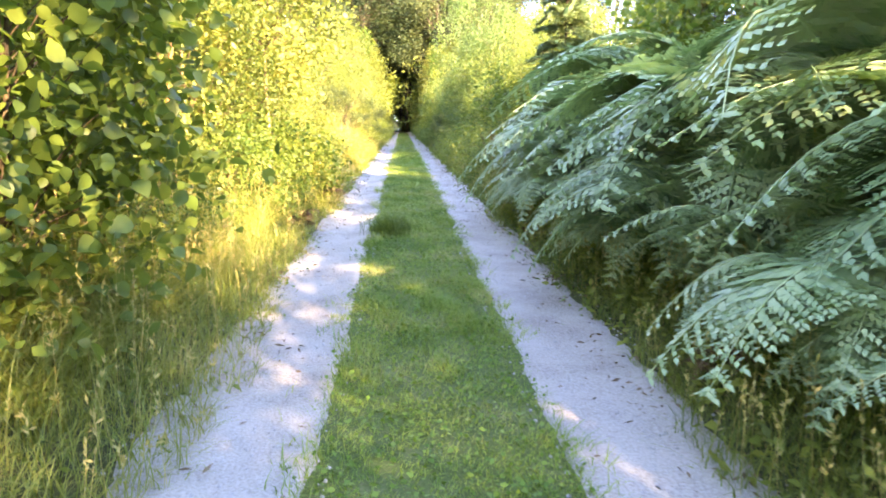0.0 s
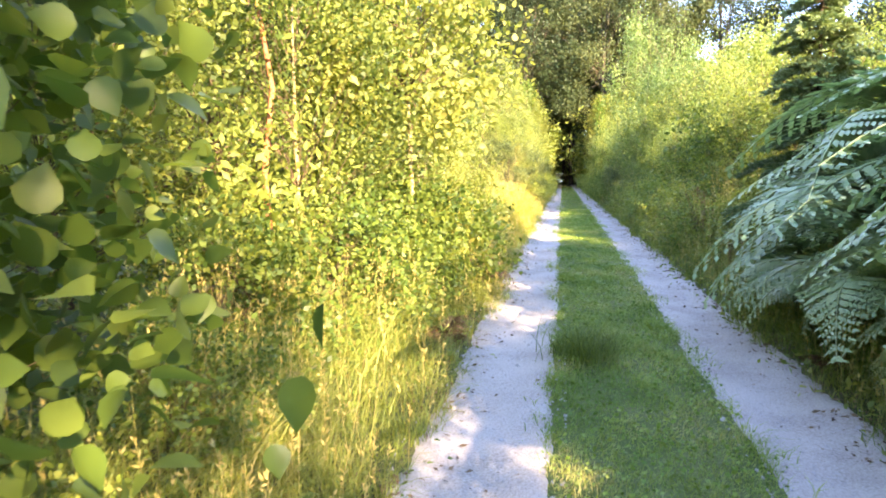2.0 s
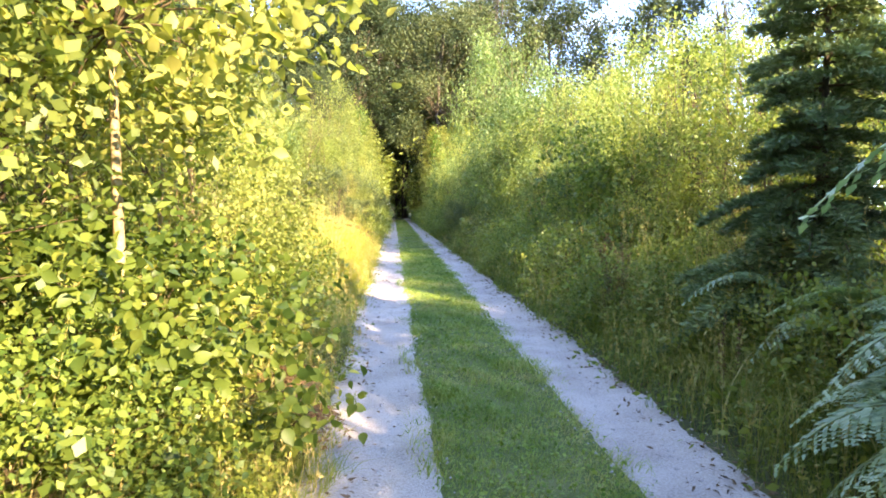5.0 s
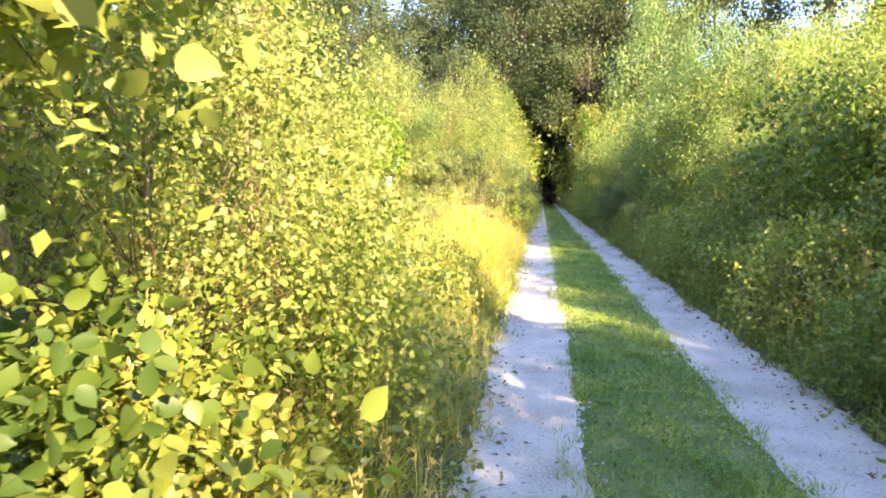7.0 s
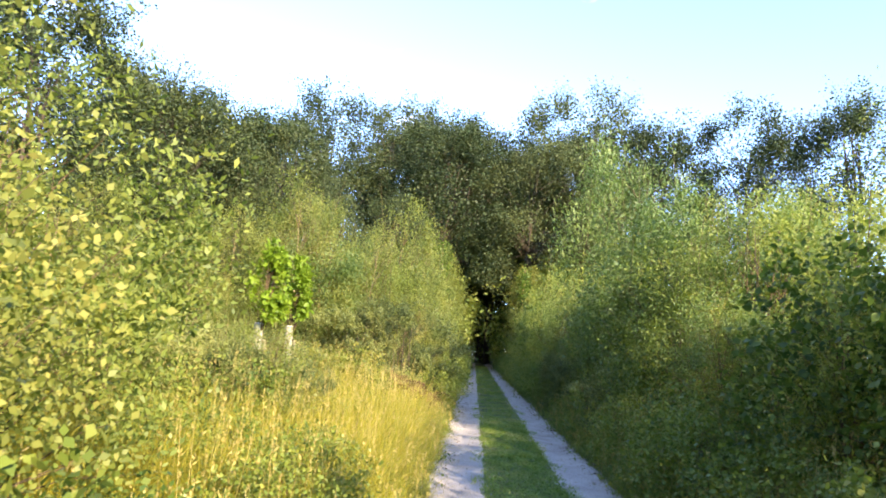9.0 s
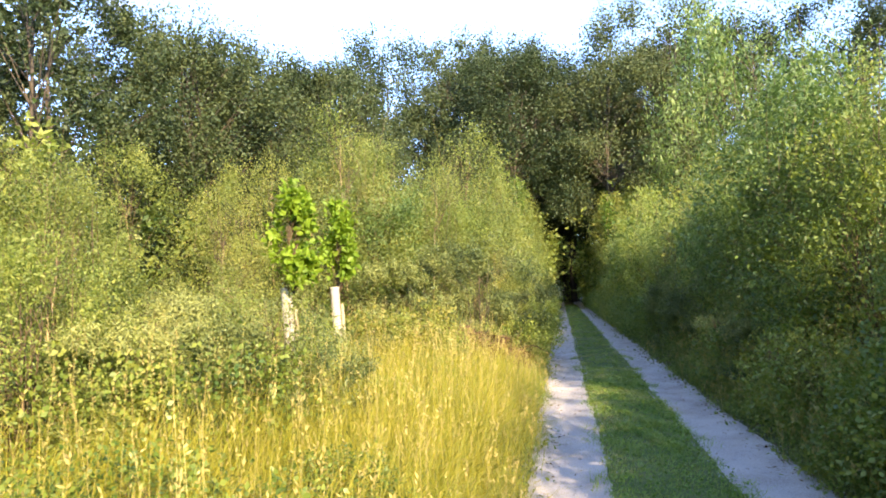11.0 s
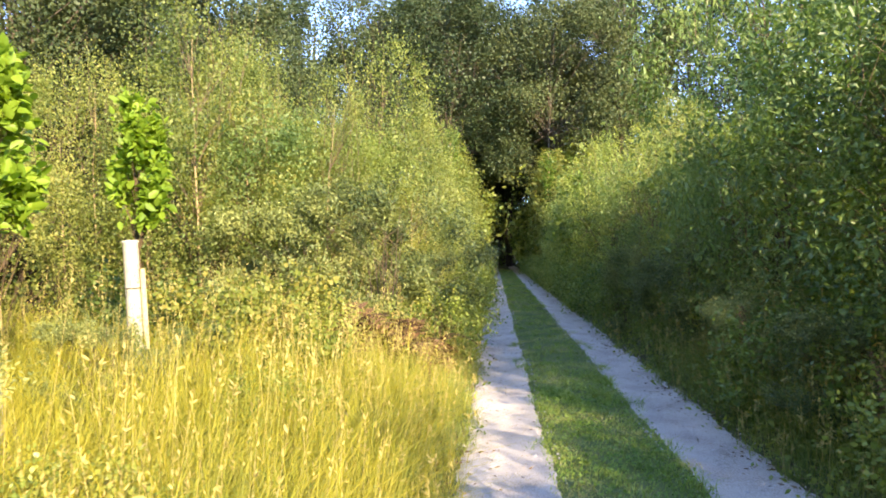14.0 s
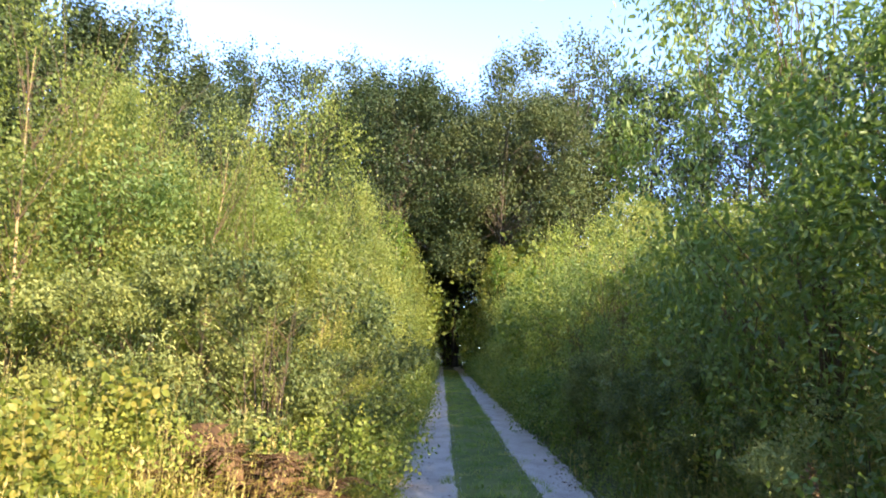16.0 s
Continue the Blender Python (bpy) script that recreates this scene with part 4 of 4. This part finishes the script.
# ---- single stems by the left bank ----
def young_tree(x, y, lean, seed):
    o = plant("young_tree", seed, 4.2, 1.05, 1, 500, 16, 0.074, 0.8, M_BIRCH, M_PALE, "young tree with a pale leaning trunk and broad sunlit leaves", "tree",
              0.36, 0.4, 0.5, 0.7, 0.04, fine=2, limb=0.2)
    o.matrix_basis = pose(x, y, float(ground_z(x, y)), 0, lean, 0)
    return o


young_tree(-2.1, 9.9, -1, 121)
o = plant("pine_sapling", 131, 5.4, 0.8, 1, 120, 40, 0.09, 0.12, M_SPRUCE, M_RED, "slender reddish pine stem rising among birches", "pine", 0.75, 0.3, 0.3, 0.85, 0.034)
o.matrix_basis = pose(-2.74, 7.35, 0.1, 0, -1, 0)


# ---- tree shelters with planted saplings ----
def shelter(x, y, seed):
    tube_h, r = 1.6, 0.075
    root = tagged(new("tree_shelter"), "pale plastic tube guarding a planted sapling in long grass", "tree shelter", "tree shelters in the clearing")
    root.matrix_basis = pose(x, y, float(ground_z(x, y)) - 0.02, 0, -3, seed * 12 - 14)
    a = np.linspace(0, 2 * np.pi, 20, endpoint=False)
    rings = [(r, 0), (r, tube_h), (r + 0.012, tube_h + 0.025), (r + 0.006, tube_h + 0.028), (r - 0.006, tube_h), (r - 0.006, 0)]
    V = np.concatenate([np.stack([np.cos(a) * q, np.sin(a) * q, np.full(20, z)], 1) for q, z in rings])
    F = np.array([[i * 20 + j, i * 20 + (j + 1) % 20, (i + 1) * 20 + (j + 1) % 20, (i + 1) * 20 + j] for i in range(5) for j in range(20)])
    part("tube", quads("tube", V, F, M_TUBE, True), root)
    V, F = tube(np.array([[r + 0.035, 0, -0.2], [r + 0.035, 0, 1.34]]), [0.032, 0.032], 4)
    part("stake", quads("stake", V, F, M_STAKE), root, "pale sawn wooden stake")
    for z in (0.5, 1.15):
        V, F = tube(np.array([[math.cos(q) * (r + 0.012) + 0.012, math.sin(q) * (r + 0.012), z] for q in np.linspace(0, 6.1, 12)]), np.full(12, 0.004), 4)
        part("tie", quads("tie", V, F, M_BARK), root)
    s = plant("sapling", 140 + seed, 2.95, 0.25, 1, 120, 14, 0.105, 0.55, M_YOUNG, M_TWIG, "bright green oak sapling growing out of its shelter", "sapling", 0.57, 0.4, 0.2, 0.62, 0.012, fine=True, clumps=9)
    s.matrix_basis = pose(x, y, float(ground_z(x, y)))
    tagged(s, group="planted saplings")


shelter(-4.5, 26.3, 1)
shelter(-4.45, 24.1, 2)

# ---- litter and stray twigs on the track ----
P = strewn(1500, -1.25, 1.25, -1, 34, rng)
P = P[(np.abs(np.abs(P[:, 0]) - 0.86) < 0.36)]
P[:, 2] += 0.026
V, F = leaf_set(P, rng.normal(size=(len(P), 3)) * (1, 1, 0.12), rng.uniform(0.012, 0.045, len(P)), 0.4, rng)
Q = strewn(5200, 0.98, 1.42, -1, 34, rng, 0.09)
Q[:, 0] *= np.where(rng.random(len(Q)) < 0.62, 1, -1)
Q[:, 2] += rng.uniform(0.012, 0.05, len(Q))
V, F = merge([(V, F), leaf_set(Q, rng.normal(size=(len(Q), 3)) * (1, 1, 0.2), rng.uniform(0.02, 0.065, len(Q)), 0.34, rng)])
stuff("leaf_litter", V, F, M_LITTER, "dry leaf and twig scraps strewn on the gravel", "litter")


# ---- docks gone to seed on the verges ----
def dock(seed):
    def make():
        g = np.random.default_rng(seed)
        root = tagged(new("dock_plant"), "tall dock with rust-brown seed spikes on the verge", "dock")
        for k in range(3):
            tip = np.array([g.normal(0, 0.12), g.normal(0, 0.12), g.uniform(0.8, 1.15)])
            pts = limb_points(np.array([g.normal(0, 0.02), g.normal(0, 0.02), -0.03]), tip, (g.normal(0, 0.03), 0, 0), g, 6)
            V, F = tube(pts, np.linspace(0.006, 0.002, 6), 5)
            stalk = part("stalk", quads("stalk", V, F, M_STALK, True), root)
            n = 170
            s = g.uniform(0.5, 1.0, n)
            i = np.clip((s * 5).astype(int), 0, 4)
            P = pts[i] + (pts[i + 1] - pts[i]) * (s * 5 - i)[:, None] + g.normal(0, 0.022, (n, 3)) * (1.4 - s)[:, None]
            V, F = leaf_set(P, g.normal(size=(n, 3)) + np.array([0, 0, 0.5]), g.uniform(0.012, 0.028, n), 0.7, g)
            part("seed_spike", quads("seed_spike", V, F, M_DEAD), stalk, "rust-brown seed spike")
        n = 16
        a = g.uniform(0, 6.28, n)
        P = np.stack([np.cos(a) * 0.04, np.sin(a) * 0.04, g.uniform(0.02, 0.3, n)], 1)
        V, F = leaf_set(P, np.stack([np.cos(a), np.sin(a), g.uniform(0.2, 0.9, n)], 1), g.uniform(0.14, 0.26, n), 0.32, g, fine=2)
        part("foliage", quads("foliage", V, F, M_HERB), root)
        return root
    return make


DOCK = Kind("docks on the verges", dock(151), dock(152))
for x, y, s in ((1.75, 13.7, 1.0), (1.9, 14.3, 1.1), (1.62, 17.2, 0.8), (1.8, 24.6, 0.9), (1.7, 26.9, 1.0), (1.55, 10.9, 0.7), (-1.75, 12.4, 0.9), (-1.6, 26.6, 0.8)):
    DOCK.put(x, y, s)
